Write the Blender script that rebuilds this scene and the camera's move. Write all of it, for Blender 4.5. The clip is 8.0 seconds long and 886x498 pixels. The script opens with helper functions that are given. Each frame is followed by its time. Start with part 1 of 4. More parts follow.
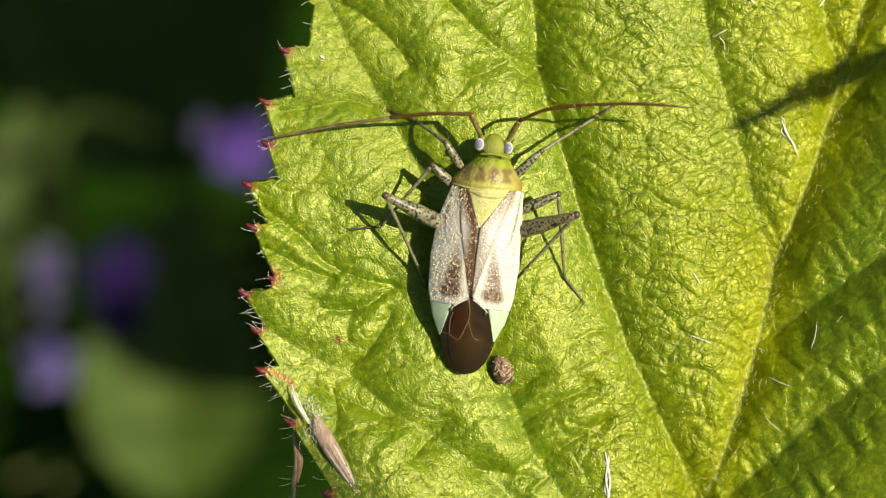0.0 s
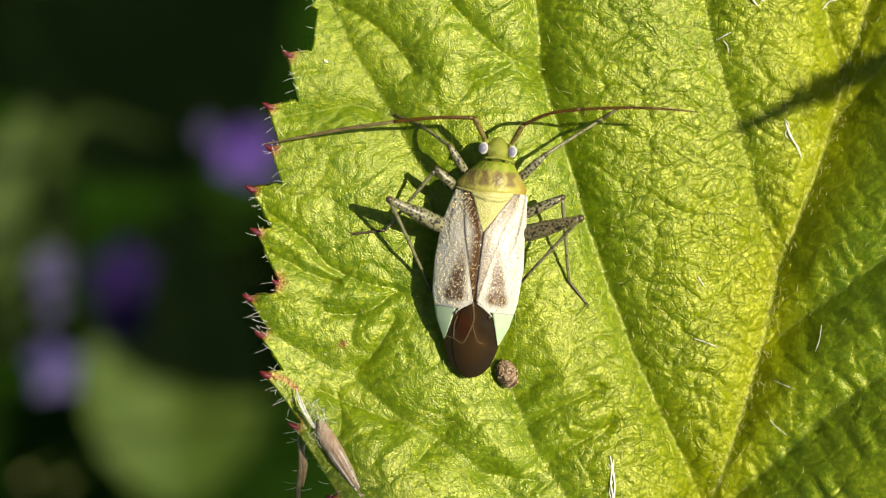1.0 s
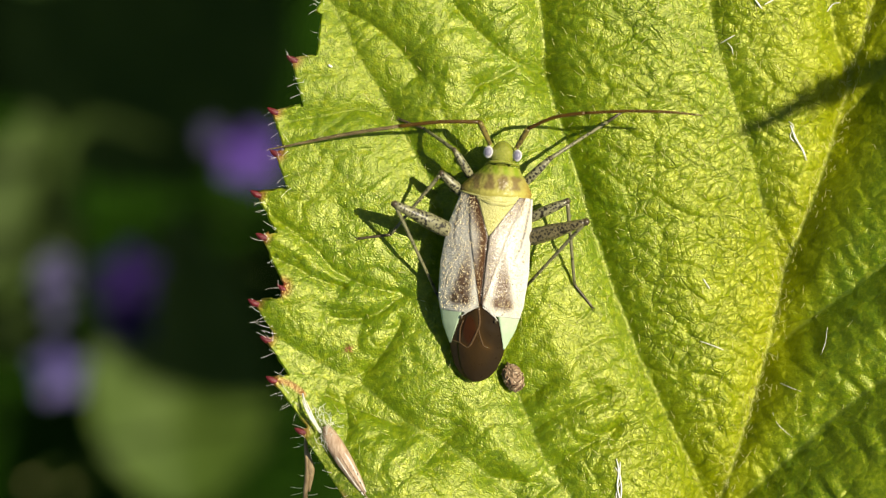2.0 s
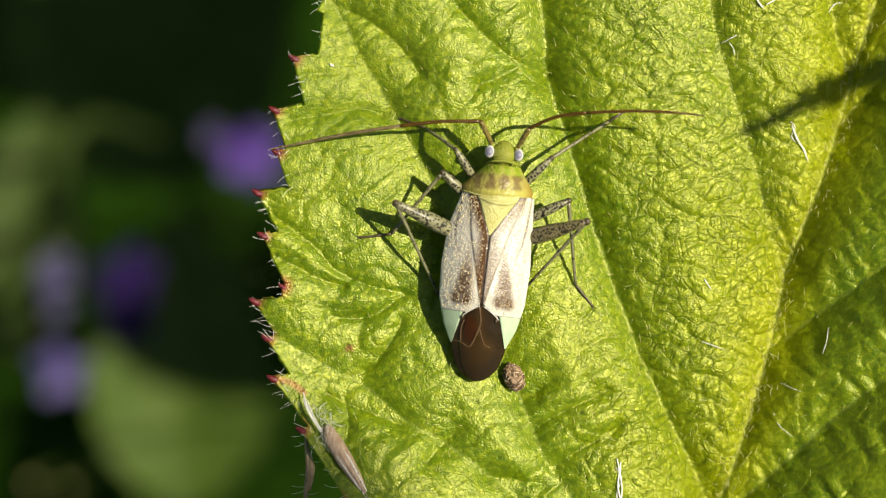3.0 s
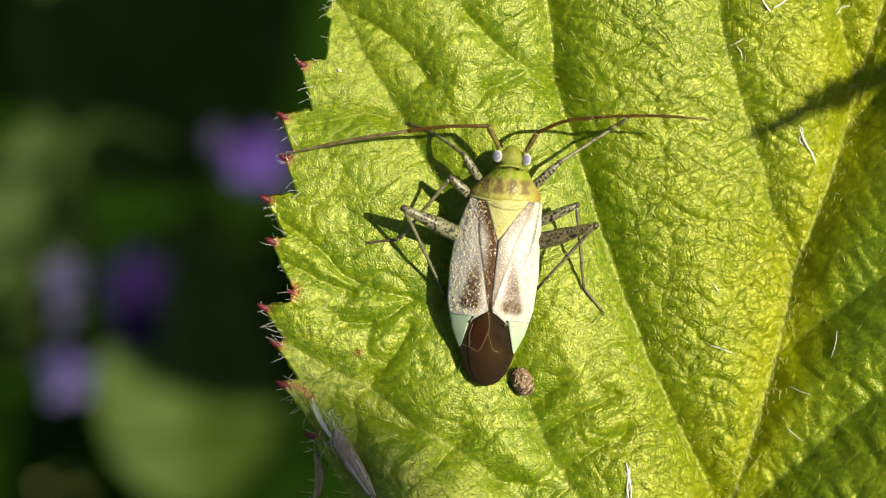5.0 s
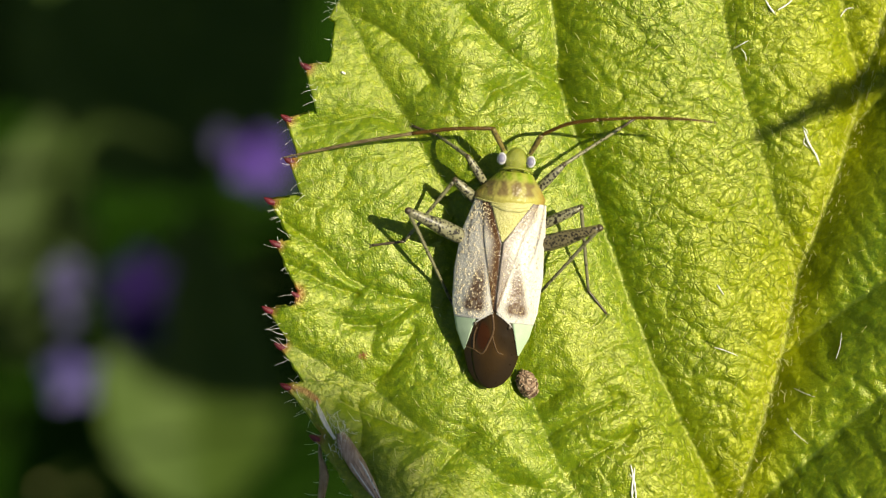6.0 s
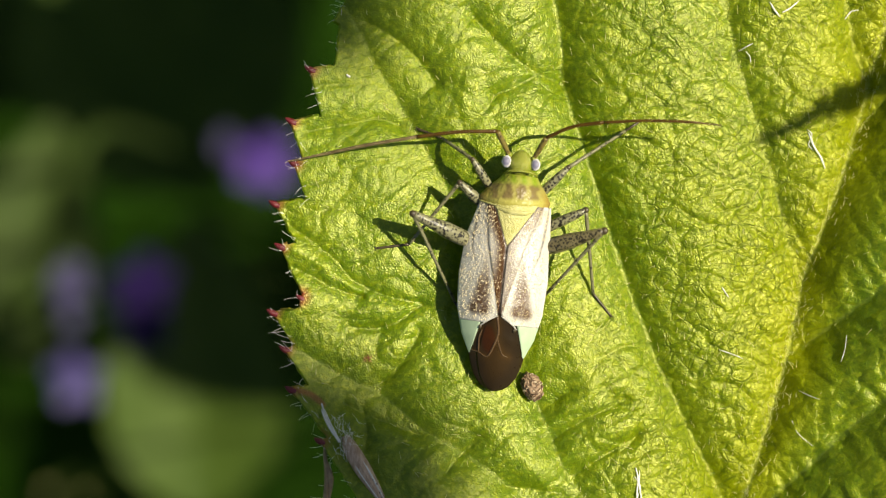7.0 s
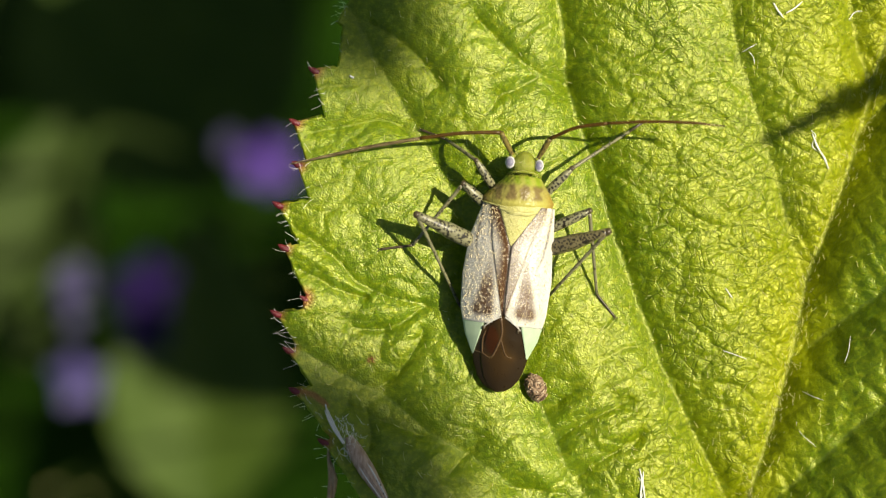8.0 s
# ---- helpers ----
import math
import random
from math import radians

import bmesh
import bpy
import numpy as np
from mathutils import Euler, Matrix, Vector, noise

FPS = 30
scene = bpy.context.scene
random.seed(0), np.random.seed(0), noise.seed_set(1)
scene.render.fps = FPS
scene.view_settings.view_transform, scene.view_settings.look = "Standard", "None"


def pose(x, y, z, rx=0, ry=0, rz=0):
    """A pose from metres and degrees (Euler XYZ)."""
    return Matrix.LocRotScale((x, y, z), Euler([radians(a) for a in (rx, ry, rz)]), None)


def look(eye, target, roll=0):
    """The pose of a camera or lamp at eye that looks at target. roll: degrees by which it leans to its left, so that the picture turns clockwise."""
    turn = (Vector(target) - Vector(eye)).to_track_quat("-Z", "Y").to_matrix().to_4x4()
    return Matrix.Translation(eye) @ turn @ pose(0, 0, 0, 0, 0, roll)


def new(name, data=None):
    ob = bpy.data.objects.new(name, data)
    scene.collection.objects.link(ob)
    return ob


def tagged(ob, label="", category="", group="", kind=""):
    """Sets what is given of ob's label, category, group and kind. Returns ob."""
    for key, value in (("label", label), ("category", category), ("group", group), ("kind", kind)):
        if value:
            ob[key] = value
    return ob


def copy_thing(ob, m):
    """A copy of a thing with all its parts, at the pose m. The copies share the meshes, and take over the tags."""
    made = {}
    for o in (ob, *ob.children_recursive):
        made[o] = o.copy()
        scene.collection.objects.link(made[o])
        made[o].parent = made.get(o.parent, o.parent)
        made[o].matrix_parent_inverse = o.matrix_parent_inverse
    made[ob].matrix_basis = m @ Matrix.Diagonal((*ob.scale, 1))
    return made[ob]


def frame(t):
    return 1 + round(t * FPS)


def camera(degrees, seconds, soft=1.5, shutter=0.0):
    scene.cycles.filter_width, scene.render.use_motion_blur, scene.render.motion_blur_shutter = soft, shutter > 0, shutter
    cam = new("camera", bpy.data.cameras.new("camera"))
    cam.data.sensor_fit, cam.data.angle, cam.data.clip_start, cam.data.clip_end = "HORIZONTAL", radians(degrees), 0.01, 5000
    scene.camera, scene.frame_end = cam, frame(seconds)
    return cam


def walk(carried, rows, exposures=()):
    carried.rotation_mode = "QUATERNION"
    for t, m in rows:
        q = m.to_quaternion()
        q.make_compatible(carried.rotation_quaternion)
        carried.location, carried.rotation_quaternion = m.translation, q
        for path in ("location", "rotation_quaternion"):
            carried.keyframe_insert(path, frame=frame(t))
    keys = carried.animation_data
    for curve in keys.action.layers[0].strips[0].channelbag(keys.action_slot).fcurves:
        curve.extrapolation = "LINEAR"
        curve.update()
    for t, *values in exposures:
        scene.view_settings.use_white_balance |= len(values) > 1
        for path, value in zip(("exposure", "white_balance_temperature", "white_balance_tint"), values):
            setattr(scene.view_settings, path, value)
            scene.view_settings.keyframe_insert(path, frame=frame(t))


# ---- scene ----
MM = 0.001
H = 0.08067

# ---------------------------------------------------------------- camera
cam = camera(22.0, 8.0, soft=1.15)
cam.data.dof.use_dof = True
cam.data.dof.focus_distance = 0.0803
cam.data.dof.aperture_fstop = 42.0
walk(cam, [
    (0.0, pose(-0.000000, 0.000000, H, 0.0000, 0.0000, 0.000)),
    (0.5, pose(-0.000009, 0.000003, H, 0.0018, 0.0181, 0.011)),
    (1.0, pose(-0.000038, 0.000073, H, 0.0422, 0.0769, -0.153)),
    (1.5, pose(-0.000072, 0.000157, H, 0.0910, 0.1458, -0.487)),
    (3.0, pose(-0.000098, 0.000141, H, 0.0821, 0.1982, -0.303)),
    (3.5, pose(-0.000117, 0.000152, H, 0.0884, 0.2372, -0.334)),
    (4.0, pose(-0.000154, 0.000192, H, 0.1114, 0.3112, -0.439)),
    (4.5, pose(-0.000164, 0.000214, H, 0.1242, 0.3307, -0.495)),
    (6.0, pose(-0.000214, 0.000280, H, 0.1628, 0.4331, -0.600)),
    (6.5, pose(-0.000237, 0.000305, H, 0.1775, 0.4790, -0.625)),
    (7.0, pose(-0.000258, 0.000336, H, 0.1950, 0.5219, -0.643)),
    (7.5, pose(-0.000278, 0.000341, H, 0.1979, 0.5627, -0.640)),
    (8.0, pose(-0.000291, 0.000354, H, 0.2056, 0.5889, -0.665)),
], exposures=[(0.0, 0.61, 7200, 6), (8.0, 0.61, 7200, 6)])

# ---------------------------------------------------------------- light
SUN = Vector((0.60, 0.10, 0.79)).normalized()
world = bpy.data.worlds.new("sky")
scene.world = world
world.use_nodes = True
sky = world.node_tree.nodes.new("ShaderNodeTexSky")
sky.sky_type = "NISHITA"
sky.sun_disc = False
sky.sun_elevation = math.asin(SUN.z)
sky.sun_rotation = math.atan2(SUN.x, SUN.y)
back = world.node_tree.nodes["Background"]
back.inputs["Strength"].default_value = 0.05
world.node_tree.links.new(sky.outputs["Color"], back.inputs["Color"])
sun = new("sun", bpy.data.lights.new("sun", "SUN"))
sun.data.energy = 5.0
sun.data.angle = radians(0.53)
sun.data.color = (1.0, 0.93, 0.80)
sun.matrix_world = look(SUN * 2, (0, 0, 0))


# ---------------------------------------------------------------- helpers
def mesh_of(name, verts, faces, smooth=True):
    """A mesh from places in millimetres."""
    me = bpy.data.meshes.new(name)
    v = np.asarray(verts, dtype=float) * MM
    me.from_pydata(v.tolist(), [], [list(map(int, f)) for f in faces])
    if smooth:
        me.polygons.foreach_set("use_smooth", [True] * len(me.polygons))
    me.update()
    return me


def joined(pieces):
    vs, fs, n = [], [], 0
    for v, f in pieces:
        vs.extend(np.asarray(v, dtype=float).tolist())
        fs.extend([[i + n for i in q] for q in f])
        n += len(v)
    return vs, fs


def part(name, shape, material, parent=None, label="", kind="", smooth=True):
    """One mesh object, of (verts, faces) in millimetres, under a thing or a part."""
    ob = new(name, mesh_of(name, shape[0], shape[1], smooth))
    ob.data.materials.append(material)
    if parent is not None:
        ob.parent = parent
    return tagged(ob, label=label, kind=kind)


def thing(name, label, category, m=None, group="", kind=""):
    ob = new(name)
    ob.empty_display_size = 0.002
    if m is not None:
        ob.matrix_basis = m
    return tagged(ob, label, category, group, kind)


def curve(points, n=8):
    """A smooth line by way of points (Catmull-Rom), n steps to a span."""
    p = np.asarray(points, dtype=float)
    q = np.vstack([2 * p[0] - p[1], p, 2 * p[-1] - p[-2]])
    out = []
    for i in range(1, len(q) - 2):
        a, b, c, d = q[i - 1:i + 3]
        for t in np.linspace(0, 1, n, endpoint=False):
            out.append(0.5 * (2 * b + (c - a) * t + (2 * a - 5 * b + 4 * c - d) * t * t + (3 * b - a - 3 * c + d) * t ** 3))
    out.append(p[-1])
    return np.array(out)


def tube(points, radii, sides=10, flat=1.0, smooth=6, cap=True):
    """A round rod along a line; radii are given at even steps. flat squeezes it upright."""
    p = curve(points, smooth) if smooth > 1 else np.asarray(points, dtype=float)
    r = np.interp(np.linspace(0, 1, len(p)), np.linspace(0, 1, len(radii)), radii)
    t = np.gradient(p, axis=0)
    t /= np.linalg.norm(t, axis=1)[:, None] + 1e-12
    up = np.array([0, 0, 1.0]) if abs(t[0][2]) < 0.9 else np.array([1.0, 0, 0])
    vs, fs = [], []
    for i in range(len(p)):
        side = np.cross(t[i], up)
        side /= np.linalg.norm(side) + 1e-12
        u2 = np.cross(side, t[i])
        up = u2
        for k in range(sides):
            a = 2 * math.pi * k / sides
            vs.append(p[i] + r[i] * (math.cos(a) * side + flat * math.sin(a) * u2))
    for i in range(len(p) - 1):
        for k in range(sides):
            k2 = (k + 1) % sides
            fs.append([i * sides + k, i * sides + k2, (i + 1) * sides + k2, (i + 1) * sides + k])
    if cap:
        fs.append(list(range(sides))[::-1])
        fs.append([(len(p) - 1) * sides + k for k in range(sides)])
    return vs, fs


def grid_faces(rows, cols, flip=False):
    a = np.arange((rows - 1) * (cols - 1))
    i, j = a // (cols - 1), a % (cols - 1)
    o = i * cols + j
    f = np.stack([o, o + 1, o + cols + 1, o + cols], axis=1)
    return f[:, ::-1] if flip else f


def ball(centre, radii, rings=14, segs=20, shape=None):
    """A ball drawn to radii; shape(unit places) may reshape it first."""
    vs = [(0, 0, 1)]
    for i in range(1, rings):
        a = math.pi * i / rings
        for k in range(segs):
            b = 2 * math.pi * k / segs
            vs.append((math.sin(a) * math.cos(b), math.sin(a) * math.sin(b), math.cos(a)))
    vs.append((0, 0, -1))
    v = np.array(vs)
    if shape is not None:
        v = shape(v)
    v = v * np.array(radii) + np.array(centre)
    fs = [[0, 1 + k, 1 + (k + 1) % segs] for k in range(segs)]
    for i in range(rings - 2):
        o = 1 + i * segs
        fs += [[o + k, o + segs + k, o + segs + (k + 1) % segs, o + (k + 1) % segs] for k in range(segs)]
    o = 1 + (rings - 2) * segs
    fs += [[o + (k + 1) % segs, o + k, len(vs) - 1] for k in range(segs)]
    return v.tolist(), fs


def pigment(ob, name, values):
    """A number for each vertex, read by the material as a pigment's strength."""
    att = ob.data.attributes.new(name, "FLOAT", "POINT")
    att.data.foreach_set("value", np.clip(np.asarray(values, dtype=float), 0, 1))


def smoothstep(a, b, x):
    t = np.clip((np.asarray(x, dtype=float) - a) / (b - a), 0, 1)
    return t * t * (3 - 2 * t)


# ---------------------------------------------------------------- materials
class Nodes:
    def __init__(self, name):
        self.mat = bpy.data.materials.new(name)
        self.mat.use_nodes = True
        self.tree = self.mat.node_tree
        self.shader = self.tree.nodes["Principled BSDF"]
        self.out = self.tree.nodes["Material Output"]
        self.coord = self.tree.nodes.new("ShaderNodeTexCoord").outputs["Object"]

    def link(self, a, b):
        self.tree.links.new(a, b)

    def noise(self, scale, detail=4.0, rough=0.55, stretch=None):
        n = self.tree.nodes.new("ShaderNodeTexNoise")
        n.inputs["Scale"].default_value = scale
        n.inputs["Detail"].default_value = detail
        n.inputs["Roughness"].default_value = rough
        self.link(self.stretched(stretch), n.inputs["Vector"])
        return n.outputs["Fac"]

    def stretched(self, stretch):
        if stretch is None:
            return self.coord
        m = self.tree.nodes.new("ShaderNodeMapping")
        m.inputs["Scale"].default_value = stretch
        self.link(self.coord, m.inputs["Vector"])
        return m.outputs["Vector"]

    def warped(self, scale, amount):
        """The object's own space, bent by soft noise."""
        n = self.tree.nodes.new("ShaderNodeTexNoise")
        n.inputs["Scale"].default_value = scale
        n.inputs["Detail"].default_value = 2.0
        self.link(self.coord, n.inputs["Vector"])
        m = self.tree.nodes.new("ShaderNodeVectorMath")
        m.operation = "MULTIPLY_ADD"
        self.link(n.outputs["Color"], m.inputs[0])
        m.inputs[1].default_value = (amount, amount, amount)
        self.link(self.coord, m.inputs[2])
        return m.outputs["Vector"]

    def cells(self, scale, feature="F1", stretch=None):
        n = self.tree.nodes.new("ShaderNodeTexVoronoi")
        n.feature = feature
        n.inputs["Scale"].default_value = scale
        self.link(self.stretched(stretch), n.inputs["Vector"])
        return n.outputs["Distance"]

    def ramp(self, value, stops):
        r = self.tree.nodes.new("ShaderNodeValToRGB")
        e = r.color_ramp.elements
        while len(e) < len(stops):
            e.new(0.5)
        for k, (p, c) in zip(e, stops):
            k.position = p
            k.color = (*c, 1) if isinstance(c, tuple) else (c, c, c, 1)
        self.link(value, r.inputs["Fac"])
        return r.outputs["Color"]

    def mix(self, fac, a, b):
        m = self.tree.nodes.new("ShaderNodeMix")
        m.data_type = "RGBA"
        for sock, v in ((m.inputs["Factor"], fac), (m.inputs["A"], a), (m.inputs["B"], b)):
            if isinstance(v, tuple):
                sock.default_value = (*v, 1)
            elif isinstance(v, (int, float)):
                sock.default_value = v
            else:
                self.link(v, sock)
        return m.outputs["Result"]

    def times(self, a, b, op="MULTIPLY"):
        m = self.tree.nodes.new("ShaderNodeMath")
        m.operation = op
        for sock, v in ((m.inputs[0], a), (m.inputs[1], b)):
            if isinstance(v, (int, float)):
                sock.default_value = v
            else:
                self.link(v, sock)
        return m.outputs[0]

    def attribute(self, name):
        a = self.tree.nodes.new("ShaderNodeAttribute")
        a.attribute_name = name
        return a.outputs["Fac"]

    def random(self):
        return self.tree.nodes.new("ShaderNodeObjectInfo").outputs["Random"]

    def bump(self, height, distance, strength=1.0, after=None):
        b = self.tree.nodes.new("ShaderNodeBump")
        b.inputs["Distance"].default_value = distance
        b.inputs["Strength"].default_value = strength
        self.link(height, b.inputs["Height"])
        if after is not None:
            self.link(after, b.inputs["Normal"])
        return b.outputs["Normal"]

    def done(self, colour, rough=0.5, normal=None, translucent=0.0, specular=0.5, passing=None, coat=0.0, metal=0.0):
        s = self.shader
        for sock, v in ((s.inputs["Base Color"], colour), (s.inputs["Roughness"], rough)):
            if isinstance(v, tuple):
                sock.default_value = (*v, 1)
            elif isinstance(v, (int, float)):
                sock.default_value = v
            else:
                self.link(v, sock)
        s.inputs["Specular IOR Level"].default_value = specular
        s.inputs["Coat Weight"].default_value = coat
        s.inputs["Coat Roughness"].default_value = 0.25
        s.inputs["Metallic"].default_value = metal
        if normal is not None:
            self.link(normal, s.inputs["Normal"])
        if translucent:
            t = self.tree.nodes.new("ShaderNodeBsdfTranslucent")
            if passing is None:
                passing = colour
            if isinstance(passing, tuple):
                t.inputs["Color"].default_value = (*passing, 1)
            else:
                self.link(passing, t.inputs["Color"])
            m = self.tree.nodes.new("ShaderNodeMixShader")
            m.inputs["Fac"].default_value = translucent
            self.link(s.outputs["BSDF"], m.inputs[1])
            self.link(t.outputs["BSDF"], m.inputs[2])
            self.link(m.outputs["Shader"], self.out.inputs["Surface"])
        return self.mat


def leaf_material():
    n = Nodes("leaf_blade")
    straight = n.coord
    n.coord = n.warped(900, 0.00012)
    grainy, net = n.attribute("grain"), n.attribute("net")
    broad, blotch, fine = n.noise(180, 3), n.noise(900, 4, 0.6), n.noise(5200, 4, 0.65)
    colour = n.mix(n.ramp(broad, [(0.35, 0.0), (0.68, 1.0)]), (0.090, 0.172, 0.001), (0.144, 0.222, 0.0015))
    colour = n.mix(n.ramp(blotch, [(0.30, 0.55), (0.50, 0.0)]), colour, (0.065, 0.140, 0.001))
    colour = n.mix(n.attribute("yellow"), colour, (0.235, 0.262, 0.001))
    # pale and dark specks paint the grain's glints and hollows into the colour
    colour = n.mix(n.ramp(fine, [(0.50, 0.0), (0.66, 0.75)]), colour, (0.300, 0.345, 0.012))
    colour = n.mix(n.ramp(fine, [(0.32, 0.7), (0.47, 0.0)]), colour, (0.042, 0.100, 0.001))
    # a broken net of minor veins, sunk into the face, their shade painted dark green
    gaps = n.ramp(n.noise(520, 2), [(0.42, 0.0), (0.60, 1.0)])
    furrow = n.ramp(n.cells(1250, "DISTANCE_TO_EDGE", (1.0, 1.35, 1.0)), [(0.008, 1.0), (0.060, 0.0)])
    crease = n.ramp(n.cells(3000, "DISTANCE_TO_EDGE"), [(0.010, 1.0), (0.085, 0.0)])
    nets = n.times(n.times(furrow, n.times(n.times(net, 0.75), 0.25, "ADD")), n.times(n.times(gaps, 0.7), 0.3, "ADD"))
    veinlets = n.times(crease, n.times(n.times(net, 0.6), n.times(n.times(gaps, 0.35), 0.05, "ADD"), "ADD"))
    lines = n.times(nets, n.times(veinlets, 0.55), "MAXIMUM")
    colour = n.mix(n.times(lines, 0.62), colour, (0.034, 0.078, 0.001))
    # shade of the folds, painted along the crease lines
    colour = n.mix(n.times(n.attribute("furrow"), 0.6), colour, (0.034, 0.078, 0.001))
    colour = n.mix(n.attribute("vein"), colour, (0.36, 0.42, 0.12))
    colour = n.mix(n.attribute("spot"), colour, (0.20, 0.02, 0.03))
    colour = n.mix(n.attribute("red"), colour, (0.22, 0.012, 0.02))
    n.coord = straight
    # short wrinkles and the grain of single cells
    wrinkle = n.times(n.noise(3600, 3, 0.6, (1.0, 0.75, 1.0)), grainy)
    ridge = n.times(n.times(n.times(n.noise(6500, 1, 0.5), 0.5, "SUBTRACT"), 0.0, "ABSOLUTE"), grainy)
    normal = n.bump(n.noise(14500, 1.2, 0.5), 0.000031)
    normal = n.bump(ridge, 0.000016, after=normal)
    normal = n.bump(wrinkle, 0.000028, after=normal)
    normal = n.bump(lines, -0.000020, after=normal)
    rough = n.times(n.ramp(n.noise(2500, 3), [(0.32, 0.36), (0.68, 0.50)]), n.ramp(grainy, [(0.4, 0.10), (1.0, 0.0)]), "ADD")
    n.shader.inputs["IOR"].default_value = 1.75
    n.link(n.mix(n.attribute("yellow"), (1.0, 0.98, 0.42), (1.0, 0.96, 0.20)), n.shader.inputs["Specular Tint"])
    n.shader.inputs["Subsurface Weight"].default_value = 0.6
    n.shader.inputs["Subsurface Radius"].default_value = (1.0, 1.0, 0.25)
    n.shader.inputs["Subsurface Scale"].default_value = 0.0006
    return n.done(colour, rough, normal, translucent=0.20, specular=0.62, passing=(0.40, 0.50, 0.003))


def plain(name, colour, dark, scale, rough=0.5, bump=0.00002, translucent=0.0, specular=0.5, stretch=None, coat=0.0):
    n = Nodes(name)
    a, b = n.noise(scale, 4, stretch=stretch), n.noise(scale * 6, 4, 0.65, stretch)
    c = n.mix(n.ramp(a, [(0.3, 0.0), (0.7, 1.0)]), colour, dark)
    c = n.mix(n.ramp(b, [(0.5, 0.0), (0.8, 0.6)]), c, dark)
    return n.done(c, rough, n.bump(b, bump), translucent, specular, coat=coat)


def spotted(name, pale, dark, scale, amount):
    """Pale shell with dark spots that gather in places."""
    n = Nodes(name)
    d = n.cells(scale)
    thick = n.ramp(n.noise(2600, 2), [(0.32, 0.60), (0.68, 1.0)])
    size = n.times(thick, amount)
    m = n.tree.nodes.new("ShaderNodeMath")
    m.operation = "LESS_THAN"
    n.link(d, m.inputs[0])
    n.link(size, m.inputs[1])
    c = n.mix(m.outputs[0], n.mix(n.noise(2600, 3), pale, tuple(0.6 * v for v in pale)), dark)
    return n.done(c, 0.38, n.bump(n.noise(14000, 2), 0.00001), specular=0.5)


def crumbs(name):
    """Dry chewed fibres, each bit of its own tone."""
    n = Nodes(name)
    tone = n.tree.nodes.new("ShaderNodeNewGeometry").outputs["Random Per Island"]
    c = n.ramp(tone, [(0.0, (0.09, 0.05, 0.03)), (0.5, (0.22, 0.14, 0.085)), (0.85, (0.42, 0.32, 0.21)), (1.0, (0.55, 0.46, 0.33))])
    return n.done(c, 0.65, n.bump(n.noise(9000, 3), 0.00002), specular=0.3)


def wing_material():
    n = Nodes("wing_leather")
    grain = n.noise(9000, 3, 0.6)
    silk = n.noise(1200, 3, stretch=(3.0, 0.6, 1.0))
    c = n.mix(n.ramp(silk, [(0.35, 0.0), (0.7, 1.0)]), (0.60, 0.58, 0.52), (0.47, 0.45, 0.40))
    c = n.mix(n.attribute("brown"), c, (0.080, 0.034, 0.007))
    c = n.mix(n.attribute("line"), c, (0.02, 0.012, 0.01))
    return n.done(c, n.ramp(grain, [(0.3, 0.24), (0.7, 0.36)]), n.bump(n.cells(19000), 0.000013, after=n.bump(grain, 0.000007)), specular=0.6, coat=0.12)


def membrane_material():
    n = Nodes("wing_membrane")
    c = n.mix(n.noise(1500, 4), (0.024, 0.0145, 0.0045), (0.012, 0.0072, 0.0028))
    c = n.mix(n.attribute("thin"), c, (0.070, 0.036, 0.008))
    c = n.mix(n.attribute("cell"), c, (0.036, 0.011, 0.002))
    return n.done(c, n.ramp(n.noise(5000, 3), [(0.3, 0.26), (0.7, 0.40)]), n.bump(n.noise(2600, 3), 0.000012), specular=0.25)


def pronotum_material():
    n = Nodes("pronotum_shell")
    c = n.mix(n.noise(1500, 3), (0.32, 0.30, 0.05), (0.40, 0.36, 0.10))
    c = n.mix(n.attribute("brown"), c, (0.150, 0.105, 0.038))
    c = n.mix(n.attribute("green"), c, (0.19, 0.26, 0.015))
    c = n.mix(n.attribute("rust"), c, (0.23, 0.115, 0.02))
    return n.done(c, 0.44, n.bump(n.cells(9000), 0.000018, after=n.bump(n.noise(3000, 3), 0.00003)), specular=0.4, coat=0.03)


def eye_material():
    n = Nodes("compound_eye")
    facets = n.cells(30000)
    c = n.mix(n.attribute("rim"), (0.17, 0.165, 0.23), (0.62, 0.61, 0.62))
    return n.done(c, 0.35, n.bump(facets, 0.000006), specular=0.4)


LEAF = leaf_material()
TIP = plain("red_tooth", (0.13, 0.004, 0.008), (0.07, 0.003, 0.007), 4000, 0.4)
HAIR = plain("plant_hair", (0.95, 0.94, 0.85), (0.88, 0.86, 0.72), 3000, 0.3, 0.000004, 0.2)
FACE_HAIR = plain("silky_hair", (0.88, 0.85, 0.42), (0.78, 0.74, 0.30), 3000, 0.3, 0.000004, 0.4)
STALK = plain("green_stalk", (0.12, 0.16, 0.03), (0.16, 0.06, 0.03), 600, 0.5, 0.00005)
DARK_STEM = plain("dark_stem", (0.026, 0.045, 0.008), (0.018, 0.030, 0.006), 300, 0.8, 0.0001, specular=0.08)
WING = wing_material()
CUNEUS = plain("cuneus_shell", (0.42, 0.53, 0.36), (0.36, 0.47, 0.31), 3000, 0.35, 0.000006)
MEMBRANE = membrane_material()
MEM_VEIN = plain("membrane_vein", (0.105, 0.062, 0.028), (0.075, 0.042, 0.018), 4000, 0.35, 0.000005)
SCUTE = plain("scutellum_shell", (0.55, 0.52, 0.22), (0.42, 0.40, 0.12), 2600, 0.30, 0.00005)
PRONOTUM = pronotum_material()
